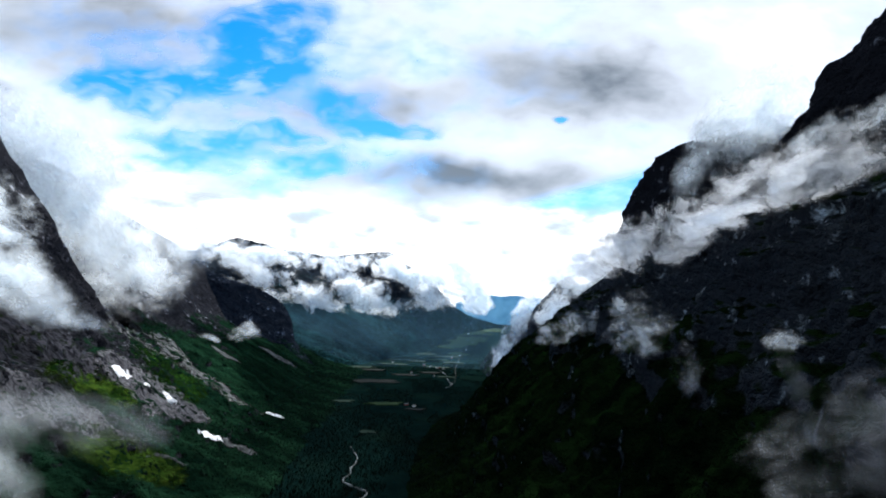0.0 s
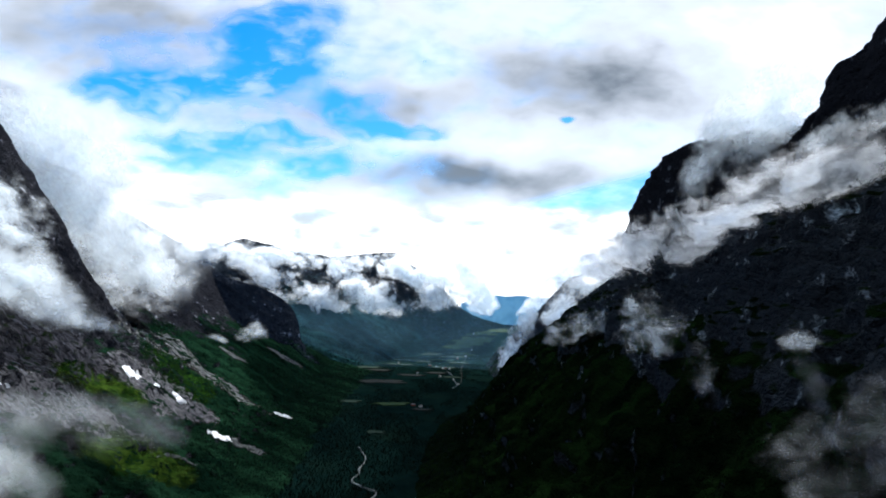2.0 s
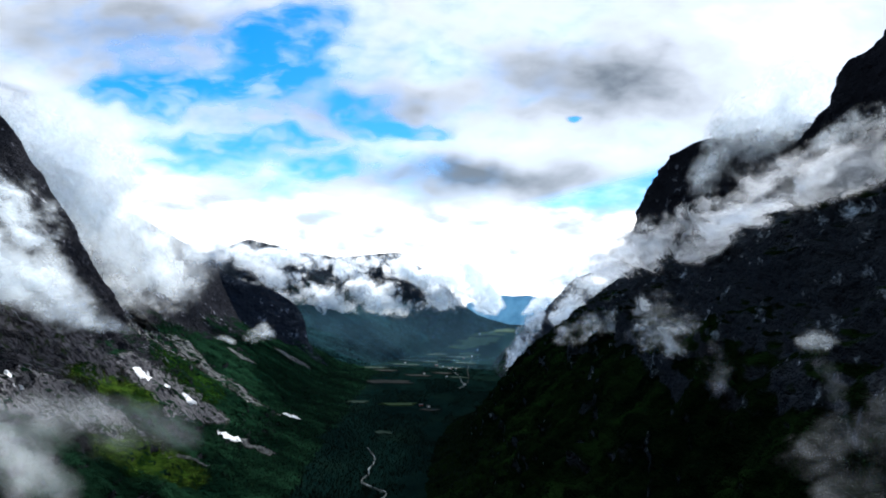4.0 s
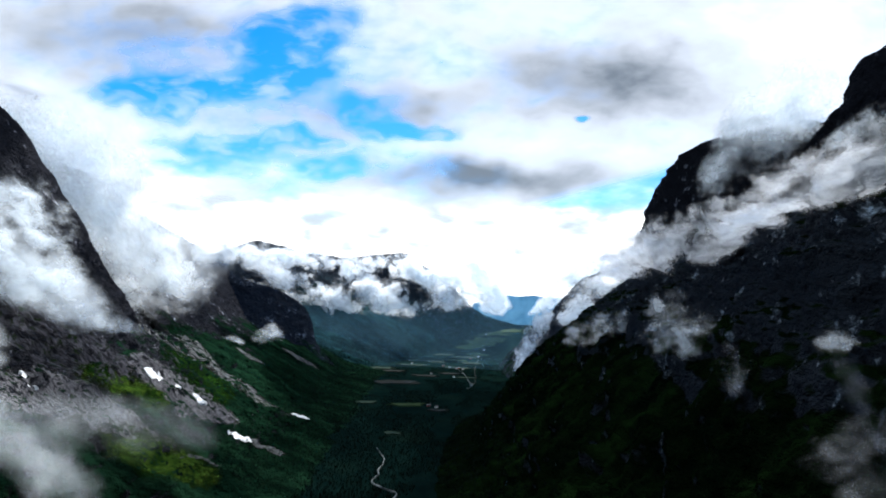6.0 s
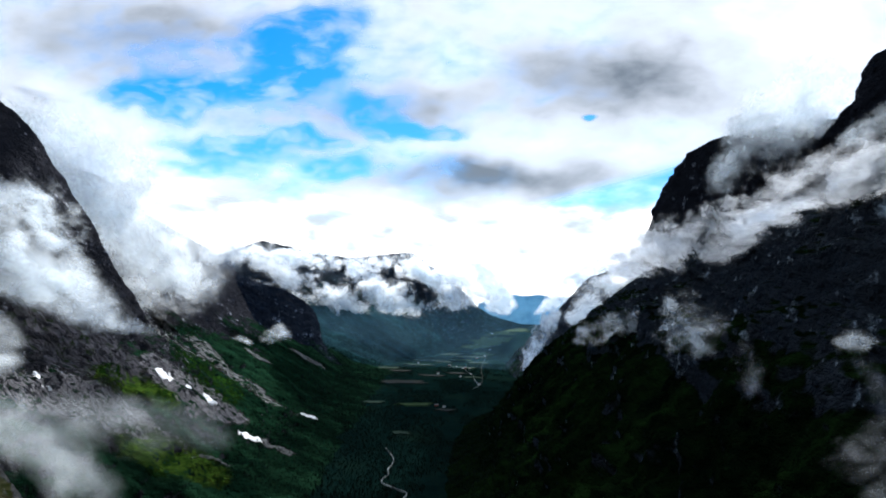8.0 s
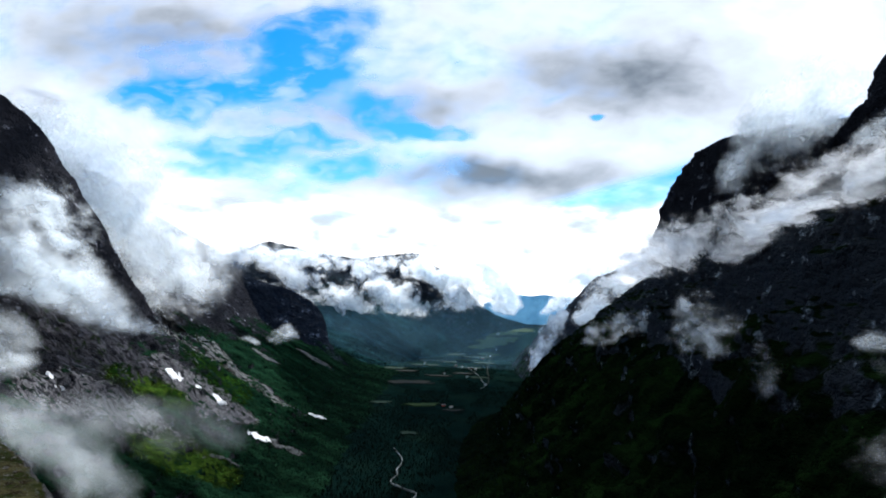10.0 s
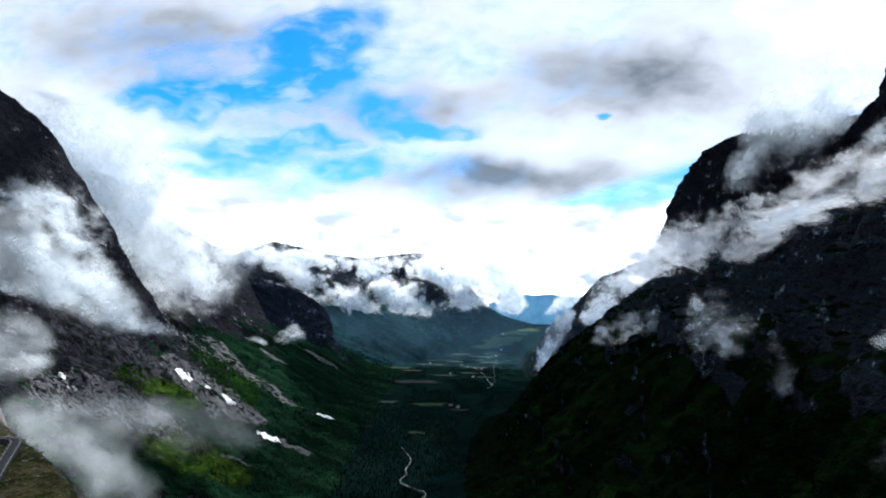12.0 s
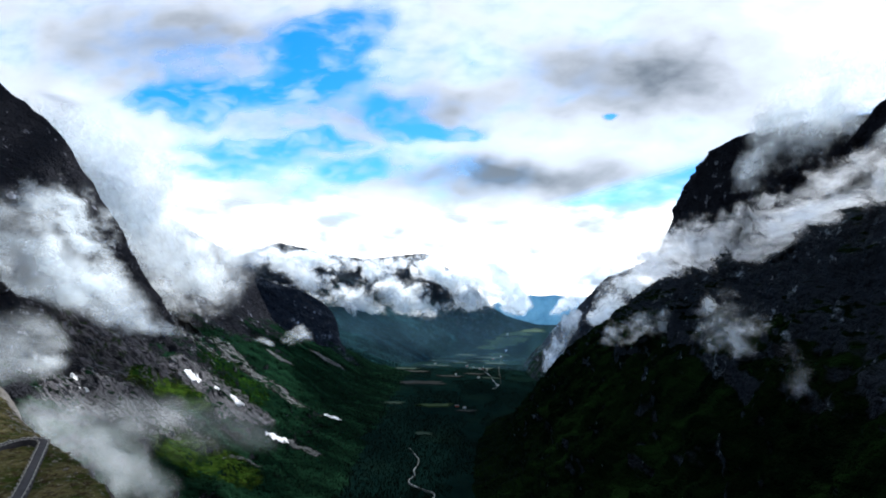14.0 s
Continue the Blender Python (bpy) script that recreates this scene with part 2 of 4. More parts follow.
def deck_material():
    m, n = material("cloud_deck")
    p = n.node("ShaderNodeNewGeometry").outputs["Position"]
    px, py, pz = n.split(p)
    # bearing and rise over the valley's head, so that the lumps widen with the distance as rows of cloud do
    run = n.math("MAXIMUM", py, 450.0)
    c = n.node("ShaderNodeCombineXYZ", {0: n.math("DIVIDE", px, run), 1: n.math("DIVIDE", n.math("SUBTRACT", pz, 480.0), run), 2: 0.0}).outputs[0]
    warp = n.vec("SUBTRACT", n.node("ShaderNodeTexNoise", {"Vector": c, "Scale": 9.0, "Detail": 2.0, "Roughness": 0.5}).outputs["Color"], (0.5, 0.5, 0.5))
    q = n.vec("ADD", c, n.vec("MULTIPLY", warp, (0.12, 0.07, 0.0)))
    s = n.vec("MULTIPLY", n.vec("ADD", c, n.vec("MULTIPLY", warp, (0.04, 0.03, 0.0))), (1.0, 1.9, 1.0))
    a = n.noise(s, 2.4, 3, 0.5, 0.0)
    b = n.noise(s, 6.0, 5, 0.48, 0.0)
    small = n.noise(s, 17.0, 4, 0.5, 0.1)
    puff = n.math("ABSOLUTE", n.math("SUBTRACT", n.noise(s, 7.0, 3, 0.45, 0.0), 0.5))
    thick = n.math("ADD", n.math("MULTIPLY", n.math("SUBTRACT", a, 0.5), 0.9), n.math("MULTIPLY", n.math("SUBTRACT", b, 0.5), 1.0))
    thick = n.math("ADD", thick, n.math("MULTIPLY", n.math("SUBTRACT", small, 0.5), 0.7))
    thick = n.math("ADD", thick, n.ramp(py, 500, 1050, 1.0, 0.5))
    thick = n.math("ADD", thick, n.ramp(px, 0, 600, 0.0, 0.3))
    belly = n.math("ADD", n.math("MULTIPLY", n.math("SUBTRACT", b, 0.5), 1.5), n.math("MULTIPLY", n.math("SUBTRACT", a, 0.5), 0.5))
    belly = n.math("ADD", belly, n.math("MULTIPLY", n.math("SUBTRACT", small, 0.5), 0.6))
    belly = n.math("SUBTRACT", belly, n.math("MULTIPLY", puff, 0.8))
    belly = n.math("ADD", belly, n.ramp(py, 450, 1050, 1.3, 0.5))
    for x, y, rx, ry, weight in GAPS:
        thick = n.math("SUBTRACT", thick, n.math("MULTIPLY", spot(n, q, x, y, rx, ry), weight))
    for x, y, rx, ry, weight in BELLIES + BRIGHTS:
        belly = n.math("ADD", belly, n.math("MULTIPLY", spot(n, q, x, y, rx, ry), weight))
    wisp = n.math("MULTIPLY", n.ramp(n.noise(s, 11.0, 5, 0.55, 0.3), 0.42, 0.72), 0.5)
    alpha = n.math("MULTIPLY", n.math("MAXIMUM", n.ramp(thick, -0.25, 0.7), wisp), n.ramp(py, 3400, 4500, 1.0, 0.0))
    alpha = n.math("MULTIPLY", alpha, n.math("MAXIMUM", n.ramp(belly, 0.0, 0.9, 0.80, 0.95), n.ramp(px, 0, 600, 0.78, 0.84)))
    colour = n.mix(n.ramp(belly, -0.3, 1.75, smooth=False), rgb(0.60, 0.607, 0.60), rgb(0.098, 0.106, 0.106))
    lit = n.node("ShaderNodeBsdfTranslucent", {"Color": colour})
    under = n.node("ShaderNodeBsdfDiffuse", {"Color": colour})
    both = n.node("ShaderNodeMixShader", {0: 0.12, 1: lit.outputs[0], 2: under.outputs[0]})
    clear = n.node("ShaderNodeBsdfTransparent")
    n.node("ShaderNodeOutputMaterial", {"Surface": n.node("ShaderNodeMixShader", {0: alpha, 1: clear.outputs[0], 2: both.outputs[0]}).outputs[0]})
    return m


# ---------------------------------------------------------------- mesh helpers
def lattice(ix, iy, iz, seed):
    h = (ix * 374761393 + iy * 668265263 + iz * 2147483647 + seed * 1274126177) & 0xFFFFFFFF
    h = ((h ^ (h >> 13)) * 1274126177) & 0xFFFFFFFF
    return ((h ^ (h >> 16)) & 0xFFFF) / 32767.5 - 1.0


def value_noise(p, seed):
    i = np.floor(p).astype(np.int64)
    f = p - i
    f = f * f * f * (f * (f * 6 - 15) + 10)
    out = np.zeros(p.shape[:-1])
    for dx in (0, 1):
        for dy in (0, 1):
            for dz in (0, 1):
                k = (f[..., 0] if dx else 1 - f[..., 0]) * (f[..., 1] if dy else 1 - f[..., 1]) * (f[..., 2] if dz else 1 - f[..., 2])
                out += k * lattice(i[..., 0] + dx, i[..., 1] + dy, i[..., 2] + dz, seed)
    return out


def fbm(p, size, octaves=5, seed=0, ridged=False, gain=0.5):
    """Noise of -1 to 1 over points p, its largest lumps about size metres."""
    total, amp, norm = np.zeros(p.shape[:-1]), 1.0, 0.0
    q = p / size
    for k in range(octaves):
        v = value_noise(q, seed * 31 + k)
        total += amp * ((1 - 2 * np.abs(v)) if ridged else v)
        norm += amp
        amp *= gain
        q = q * 2.03 + 17.3
    return total / norm


def spline(points, n):
    """n points evenly spaced along a smooth line through the given ones."""
    p = np.array(points, float)
    e = np.vstack([2 * p[0] - p[1], p, 2 * p[-1] - p[-2]])
    out = []
    for k in range(len(p) - 1):
        a, b, c, d = e[k:k + 4]
        t = np.linspace(0, 1, 40, endpoint=False)[:, None]
        out.append(0.5 * (2 * b + (c - a) * t + (2 * a - 5 * b + 4 * c - d) * t ** 2 + (3 * b - a - 3 * c + d) * t ** 3))
    out = np.vstack(out + [p[-1:]])
    s = np.concatenate([[0], np.cumsum(np.linalg.norm(np.diff(out[:, :3], axis=0), axis=1))])
    at = np.linspace(0, s[-1], n)
    return np.stack([np.interp(at, s, out[:, k]) for k in range(p.shape[1])], 1)


def grid_mesh(name, g, mat, uv=None, smooth=True):
    """One mesh from a grid of points, or from several stacked grids."""
    stacks = g if g.ndim == 4 else g[None]
    L, a, b, _ = stacks.shape
    idx = np.arange(L * a * b).reshape(L, a, b)
    faces = np.stack([idx[:, :-1, :-1], idx[:, 1:, :-1], idx[:, 1:, 1:], idx[:, :-1, 1:]], -1).reshape(-1, 4)
    me = bpy.data.meshes.new(name)
    me.vertices.add(L * a * b)
    me.vertices.foreach_set("co", stacks.reshape(-1))
    me.loops.add(faces.size)
    me.loops.foreach_set("vertex_index", faces.reshape(-1))
    me.polygons.add(len(faces))
    me.polygons.foreach_set("loop_start", np.arange(0, faces.size, 4))
    me.polygons.foreach_set("use_smooth", np.full(len(faces), smooth))
    if uv is not None:
        layer = me.uv_layers.new(name="UVMap")
        layer.data.foreach_set("uv", uv.reshape(-1, 2)[faces.reshape(-1)].reshape(-1))
    me.update(calc_edges=True)
    me.validate()
    me.materials.append(mat)
    return me


def normals(g):
    du, dv = np.gradient(g, axis=0), np.gradient(g, axis=1)
    k = np.cross(du, dv)
    return k / np.maximum(np.linalg.norm(k, axis=-1, keepdims=True), 1e-9)


LOFTS = {}


def mountain(name, label, rails, back, mat, nu, nv, rough=26.0, size=220.0, seed=1, crest_rough=0.35, category="mountain"):
    """A flank drawn up over rails from its foot to its crest, broken by crags, and falling away behind."""
    lines = np.stack([spline(r, nu) for r in rails])                   # rails x nu x 3
    t = np.linspace(0, len(rails) - 1, nv)
    k = np.clip(t.astype(int), 0, len(rails) - 2)
    f = (t - k)[:, None, None]
    e = np.concatenate([2 * lines[:1] - lines[1:2], lines, 2 * lines[-1:] - lines[-2:-1]])
    a, b, c, d = e[k], e[k + 1], e[k + 2], e[k + 3]
    soft = 0.5 * (2 * b + (c - a) * f + (2 * a - 5 * b + 4 * c - d) * f ** 2 + (3 * b - a - 3 * c + d) * f ** 3)
    g = 0.5 * soft + 0.5 * (b + (c - b) * f)
    nrm = normals(g)
    nrm *= np.where(nrm[..., 2:3].mean() < 0, -1, 1)
    h = t / (len(rails) - 1)
    fade = np.clip(h * 4, 0.12, 1) * (1 - (1 - crest_rough) * np.clip((h - 0.82) / 0.18, 0, 1))
    w3 = g * np.array([1, 1, 0.75])
    bumps = 0.7 * fbm(w3, size, 7, seed, True, 0.58) + 0.6 * fbm(w3, size * 0.3, 5, seed + 7, False, 0.62)
    g = g + nrm * (bumps * fade[:, None] * rough)[..., None]
    # the far side
    crest = g[-1]
    steps = np.linspace(0, 1, 14)[1:, None, None]
    far = crest[None] + steps * np.array([back[0], back[1], 0])[None, None]
    far[..., 2] = crest[None, :, 2] + (-40 - crest[None, :, 2]) * steps[..., 0] ** 1.4
    far[..., 2] += fbm(far, size, 5, seed + 3) * rough * 0.4 * np.sin(np.pi * steps[..., 0])
    g = np.concatenate([g, far])
    ob = new(name, grid_mesh(name, g, mat))
    LOFTS[name] = (g, nrm)
    return tagged(ob, label, category, kind="structure")


def mist(name, label, points, mat, layers=5, depth=40.0, seed=1, lean=0.3, nu=48, nv=14):
    """A bank of cloud: torn sheets hanging one behind another along a line of x, y, z, half height."""
    line = spline(points, nu)
    stack, uvs = [], []
    u = np.linspace(0, 1, nu)[:, None]
    v = np.linspace(-1, 1, nv)[None, :]
    tan = np.gradient(line[:, :3], axis=0)
    tan /= np.linalg.norm(tan, axis=1, keepdims=True)
    up = np.cross(tan, np.array([0, -1.0, 0]))
    up = np.where(up[:, 2:3] < 0, -up, up)
    up /= np.maximum(np.linalg.norm(up, axis=1, keepdims=True), 1e-6)
    for k in range(layers):
        o = -k * depth
        scale = 1.0 - 0.35 * abs(k - (layers - 1) / 2) / max(1, layers / 2)
        lump = 1 + 0.3 * fbm(line[:, :3] + 97.0 * k, 140, 3, seed + 80)[:, None]
        p = line[:, None, :3] + up[:, None] * (v * line[:, None, 3] * scale * lump)[..., None]
        # each sheet leans forward towards its brow, which the sun behind it lights through
        fore = -lean * ((v + 1) / 2) ** 2 * line[:, None, 3]
        bulge = fbm(p + 311.0 * k, 160, 3, seed + k) * depth * 0.35 + fore
        p = p + np.stack([fbm(p, 130, 2, seed + 50 + k) * depth * 0.2, o + bulge, np.zeros_like(bulge)], -1)
        stack.append(p)
        uvs.append(np.stack(np.broadcast_arrays(u, (v + 1) / 2), -1))
    ob = new(name)
    ob.location = line[nu // 2, :3]
    for p, q in zip(stack, uvs):
        sheet = new("mist_sheet", grid_mesh("mist_sheet", p - line[nu // 2, :3], mat, q))
        sheet.parent = ob
    return tagged(ob, label, "cloud")


def part(name, bm, mat, parent, label=""):
    me = bpy.data.meshes.new(name)
    bm.to_mesh(me)
    bm.free()
    me.materials.append(mat)
    ob = new(name, me)
    ob.parent = parent
    return tagged(ob, label)


TREES = {}


def strip(name, label, category, on, left, right, mat, lift=1.0, soft=0.4, seed=1):
    """A patch that lies on a flank between two lines of its plan."""
    if on not in TREES:
        TREES[on] = BVHTree.FromObject(bpy.data.objects[on], bpy.context.evaluated_depsgraph_get())
    nu, nv = 70, 16
    lines = np.stack([spline([p + (0,) for p in line], nu)[:, :2] for line in (left, right)])
    f = np.linspace(0, 1, nv)[None, :, None]
    g = np.zeros((nu, nv, 3))
    g[..., :2] = lines[0][:, None] * (1 - f) + lines[1][:, None] * f
    wide = np.linalg.norm(lines[0] - lines[1], axis=1)[:, None]
    g[..., 0] += fbm(g, 26, 4, seed) * np.minimum(wide * 0.3, 9)
    g[..., 1] += fbm(g, 26, 4, seed + 9) * np.minimum(wide * 0.3, 9)
    for k in range(nu):
        for i in range(nv):
            hit = TREES[on].ray_cast(Vector((g[k, i, 0], g[k, i, 1], 2500)), Vector((0, 0, -1)))[0]
            g[k, i, 2] = (hit.z if hit else g[k, max(i - 1, 0), 2]) + lift
    u, v = np.meshgrid(np.linspace(0, 1, nu), np.linspace(0, 1, nv), indexing="ij")
    return tagged(new(name, grid_mesh(name, g, mat, np.stack([u, v], -1))), label, category)


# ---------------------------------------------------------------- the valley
# shade of the right-hand side is put into its near-black scrub greens
ROCK_RIGHT = mountain_material("gneiss_with_shaded_scrub", 430.0, 0.40, (0.122, 0.164, 0.210), 0.0, (0.0007, 0.0024, 0.0013), (0.0028, 0.0080, 0.0022))
ROCK_LEFT = mountain_material("grey_gneiss_with_grass", 300.0, 0.08, (0.118, 0.126, 0.150), 0.0, (0.0016, 0.0075, 0.0045), (0.0045, 0.0165, 0.0085))
# distance haze is put into the far ridge's bluer rock and teal greens
ROCK_FAR = mountain_material("haze_tinted_far_rock", 480.0, 0.12, (0.105, 0.145, 0.185), 0.0, (0.0022, 0.0105, 0.0135), (0.006, 0.022, 0.024))
ROCK_PEAK = mountain_material("bare_dark_gneiss", 200.0, -0.4, (0.066, 0.080, 0.108), 0.0)

ROCK_HEADLAND = mountain_material("blue_black_gneiss", 230.0, -0.15, (0.125, 0.165, 0.225), 0.1, (0.003, 0.010, 0.009), (0.007, 0.020, 0.014))
FLOOR = floor_material()


def ground_rise(y):
    """The floor climbs gently at the valley's far end."""
    k = np.clip((y - 3900) / 850, 0, 1)
    return k * k * (3 - 2 * k) * 200


xs = np.concatenate([np.linspace(-7000, -1300, 20), np.linspace(-1200, 1200, 160), np.linspace(1300, 7000, 20)])
ys = np.concatenate([np.linspace(-5000, -700, 14), np.linspace(-600, 4900, 240), np.linspace(5000, 12000, 20)])
gx, gy = np.meshgrid(xs, ys)
g = np.stack([gx, gy, np.zeros_like(gx)], -1)
g[..., 2] = fbm(g, 400, 5, 3) * 2.2 - 2 + ground_rise(gy)
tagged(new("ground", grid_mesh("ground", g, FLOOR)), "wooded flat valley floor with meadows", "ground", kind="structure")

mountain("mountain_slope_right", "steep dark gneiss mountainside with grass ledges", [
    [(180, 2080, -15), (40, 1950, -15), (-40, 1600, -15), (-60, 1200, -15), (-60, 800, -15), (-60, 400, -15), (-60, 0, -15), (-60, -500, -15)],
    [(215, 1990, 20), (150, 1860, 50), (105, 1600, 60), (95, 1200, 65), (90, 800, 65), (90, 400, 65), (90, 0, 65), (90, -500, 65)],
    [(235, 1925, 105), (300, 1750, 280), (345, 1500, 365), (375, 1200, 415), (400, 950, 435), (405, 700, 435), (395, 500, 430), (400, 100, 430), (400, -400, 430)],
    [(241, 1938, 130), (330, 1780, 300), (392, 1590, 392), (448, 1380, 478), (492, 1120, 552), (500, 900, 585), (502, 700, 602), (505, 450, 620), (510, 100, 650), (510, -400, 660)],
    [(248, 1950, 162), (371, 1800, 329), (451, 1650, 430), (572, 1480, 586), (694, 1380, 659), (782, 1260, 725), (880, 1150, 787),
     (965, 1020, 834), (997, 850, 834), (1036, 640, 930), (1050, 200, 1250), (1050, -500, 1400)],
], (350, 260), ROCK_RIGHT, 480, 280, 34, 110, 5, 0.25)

mountain("mountain_left", "grey cliff above grassy slopes with rock slabs", [
    [(-300, 2050, -15), (-310, 1800, -15), (-310, 1500, -15), (-300, 1200, -15), (-280, 900, -15), (-260, 500, -15), (-250, 0, -15)],
    [(-450, 2050, 8), (-450, 1780, 12), (-455, 1450, 18), (-450, 1100, 22), (-430, 700, 22), (-420, 100, 20)],
    [(-600, 2050, 40), (-575, 1750, 55), (-590, 1369, 80), (-590, 1000, 90), (-580, 600, 95), (-570, 100, 95)],
    [(-850, 2000, 195), (-850, 1740, 210), (-780, 1380, 225), (-790, 1000, 255), (-800, 600, 290), (-800, 100, 300)],
    [(-990, 1970, 250), (-990, 1780, 280), (-980, 1560, 335), (-985, 1350, 410), (-1030, 1100, 470), (-1070, 800, 490), (-1080, 500, 500), (-1080, 100, 500)],
    [(-1040, 1900, 262), (-1042, 1760, 298), (-1055, 1630, 350), (-1079, 1560, 450), (-1113, 1520, 573), (-1157, 1480, 674), (-1228, 1440, 805), (-1295, 1400, 928),
     (-1371, 1360, 1001), (-1478, 1320, 1092), (-1614, 1280, 1195), (-1750, 900, 1280), (-1750, 300, 1300)],
], (-350, 150), ROCK_LEFT, 420, 260, 28, 130, 11, 0.4)

mountain("mountain_left_behind", "grassy mountainside with rock chutes under cloud", [
    [(-300, 1750, -15), (-300, 2200, -15), (-290, 3050, -15)],
    [(-450, 1750, 9), (-450, 2200, 10), (-420, 3030, 6)],
    [(-585, 1750, 48), (-600, 2200, 55), (-540, 3000, 30)],
    [(-850, 1780, 200), (-850, 2200, 205), (-720, 2960, 110)],
    [(-1080, 1850, 320), (-1080, 2250, 350), (-1080, 2900, 260)],
    [(-1829, 1950, 980), (-1633, 2000, 950), (-1504, 2050, 898), (-1441, 2300, 784), (-1368, 2600, 688), (-1300, 2760, 625), (-1330, 3000, 540), (-1420, 3250, 430)],
], (-500, 250), ROCK_LEFT, 220, 200, 20, 200, 17, 0.4)

mountain("headland", "dark rounded rock headland over the valley", [
    [(-1250, 2560, 200), (-1000, 2600, 180), (-880, 2650, 160), (-780, 2690, 130), (-700, 2720, 100), (-620, 2720, 50), (-520, 2680, -20)],
    [(-1408, 2750, 608), (-1143, 2800, 507), (-961, 2830, 453), (-834, 2850, 369), (-779, 2860, 276), (-757, 2850, 182), (-587, 2730, 40)],
], (-150, 420), ROCK_HEADLAND, 200, 110, 18, 140, 23, 0.45)

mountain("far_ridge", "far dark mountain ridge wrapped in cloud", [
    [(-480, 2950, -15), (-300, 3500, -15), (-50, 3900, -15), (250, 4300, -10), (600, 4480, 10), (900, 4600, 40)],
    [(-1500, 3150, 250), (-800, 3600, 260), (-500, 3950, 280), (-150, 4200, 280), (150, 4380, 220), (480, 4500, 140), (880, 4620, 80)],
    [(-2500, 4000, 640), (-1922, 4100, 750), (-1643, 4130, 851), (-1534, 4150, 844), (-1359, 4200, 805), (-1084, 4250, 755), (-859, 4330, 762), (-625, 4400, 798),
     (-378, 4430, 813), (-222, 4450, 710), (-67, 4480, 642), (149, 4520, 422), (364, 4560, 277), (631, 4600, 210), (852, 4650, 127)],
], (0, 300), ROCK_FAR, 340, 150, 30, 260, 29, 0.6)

# aerial haze put into the hill's blue colour, which also glows faintly
HAZE_PAINT, n = material("painted_haze")
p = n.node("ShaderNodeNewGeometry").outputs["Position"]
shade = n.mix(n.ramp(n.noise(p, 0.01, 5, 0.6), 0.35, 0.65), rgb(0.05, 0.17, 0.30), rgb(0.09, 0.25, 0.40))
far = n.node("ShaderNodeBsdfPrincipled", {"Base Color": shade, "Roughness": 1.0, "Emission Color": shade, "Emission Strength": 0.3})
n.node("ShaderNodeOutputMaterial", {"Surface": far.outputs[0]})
mountain("backdrop", "distant hill at the valley mouth, painted in blue haze", [
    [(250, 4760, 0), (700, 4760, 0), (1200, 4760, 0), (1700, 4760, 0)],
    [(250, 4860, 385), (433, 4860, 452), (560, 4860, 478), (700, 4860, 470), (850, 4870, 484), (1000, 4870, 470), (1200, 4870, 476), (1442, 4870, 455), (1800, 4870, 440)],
], (0, 60), HAZE_PAINT, 120, 40, 8, 200, 31, 0.3)

mountain("buttress", "craggy rock buttress beyond the near slope", [
    [(380, 3560, -20), (340, 3300, -20), (350, 2900, -20), (450, 2400, -20)],
    [(555, 3450, 165), (620, 3400, 306), (712, 3300, 409), (789, 3100, 560), (849, 3000, 613), (987, 2900, 683), (1147, 2800, 782)],
], (300, 300), ROCK_HEADLAND, 160, 120, 26, 150, 37, 0.6)

mountain("peak_behind", "dark rounded rock peak rising from cloud", [
    [(740, 2160, 420), (790, 2050, 420), (810, 1900, 420), (850, 1740, 420), (950, 1620, 450), (1150, 1530, 500)],
    [(799, 2200, 687), (832, 2190, 777), (848, 2150, 874), (854, 2080, 948), (863, 2000, 999), (875, 1900, 1044), (902, 1830, 1064),
     (984, 1750, 1087), (1120, 1700, 1100), (1320, 1650, 1120)],
], (350, 220), ROCK_PEAK, 260, 170, 24, 120, 41, 0.9)

mountain("peak_near", "black steep rock shoulder above the cloud belt", [
    [(560, 1120, 520), (640, 1110, 530), (716, 1093, 541), (739, 1024, 572), (758, 955, 588), (778, 886, 603), (808, 770, 618), (847, 655, 649)],
    [(601, 1140, 668), (690, 1135, 745), (765, 1125, 820), (809, 1117, 870), (831, 1101, 909), (851, 1078, 939), (845, 1055, 983), (852, 1032, 1010), (882, 1001, 1043), (886, 963, 1077),
     (898, 939, 1093), (930, 886, 1141), (979, 809, 1199), (1024, 693, 1250)],
], (350, 150), ROCK_PEAK, 240, 160, 20, 90, 43, 0.9)

mountain("mountain_head", "dark head wall that closes the valley", [
    [(-1900, 300, -20), (-900, -500, -20), (0, -750, -20), (900, -500, -20), (1900, 300, -20)],
    [(-1900, -200, 500), (-1000, -900, 500), (0, -1100, 520), (1000, -900, 500), (1900, -200, 500)],
    [(-1900, -300, 1250), (-1100, -1150, 1300), (0, -1350, 1300), (1100, -1150, 1350), (1900, -300, 1350)],
], (0, -500), ROCK_RIGHT, 120, 60, 26, 240, 53, 0.4)

# the ledge that carries the road
ROCK_LEDGE, n = material("mossy_ledge")
p = n.node("ShaderNodeNewGeometry").outputs["Position"]
nz = n.split(n.node("ShaderNodeNewGeometry").outputs["Normal"])[2]
one, two, three = n.noise(p, 0.05, 5, 0.6, 0.4), n.noise(p, 0.22, 5, 0.65), n.noise(p, 1.1, 4, 0.6)
tuft = n.mix(n.ramp(one, 0.38, 0.62), rgb(0.022, 0.036, 0.008), rgb(0.105, 0.090, 0.042))
tuft = n.mix(n.ramp(two, 0.46, 0.62), tuft, rgb(0.030, 0.022, 0.013))
tuft = n.mix(n.ramp(n.noise(p, 0.55, 5, 0.7, 0.5), 0.56, 0.68), tuft, rgb(0.20, 0.185, 0.15))
tuft = n.mix(n.ramp(three, 0.52, 0.68, 0.0, 0.7), tuft, rgb(0.014, 0.020, 0.006))
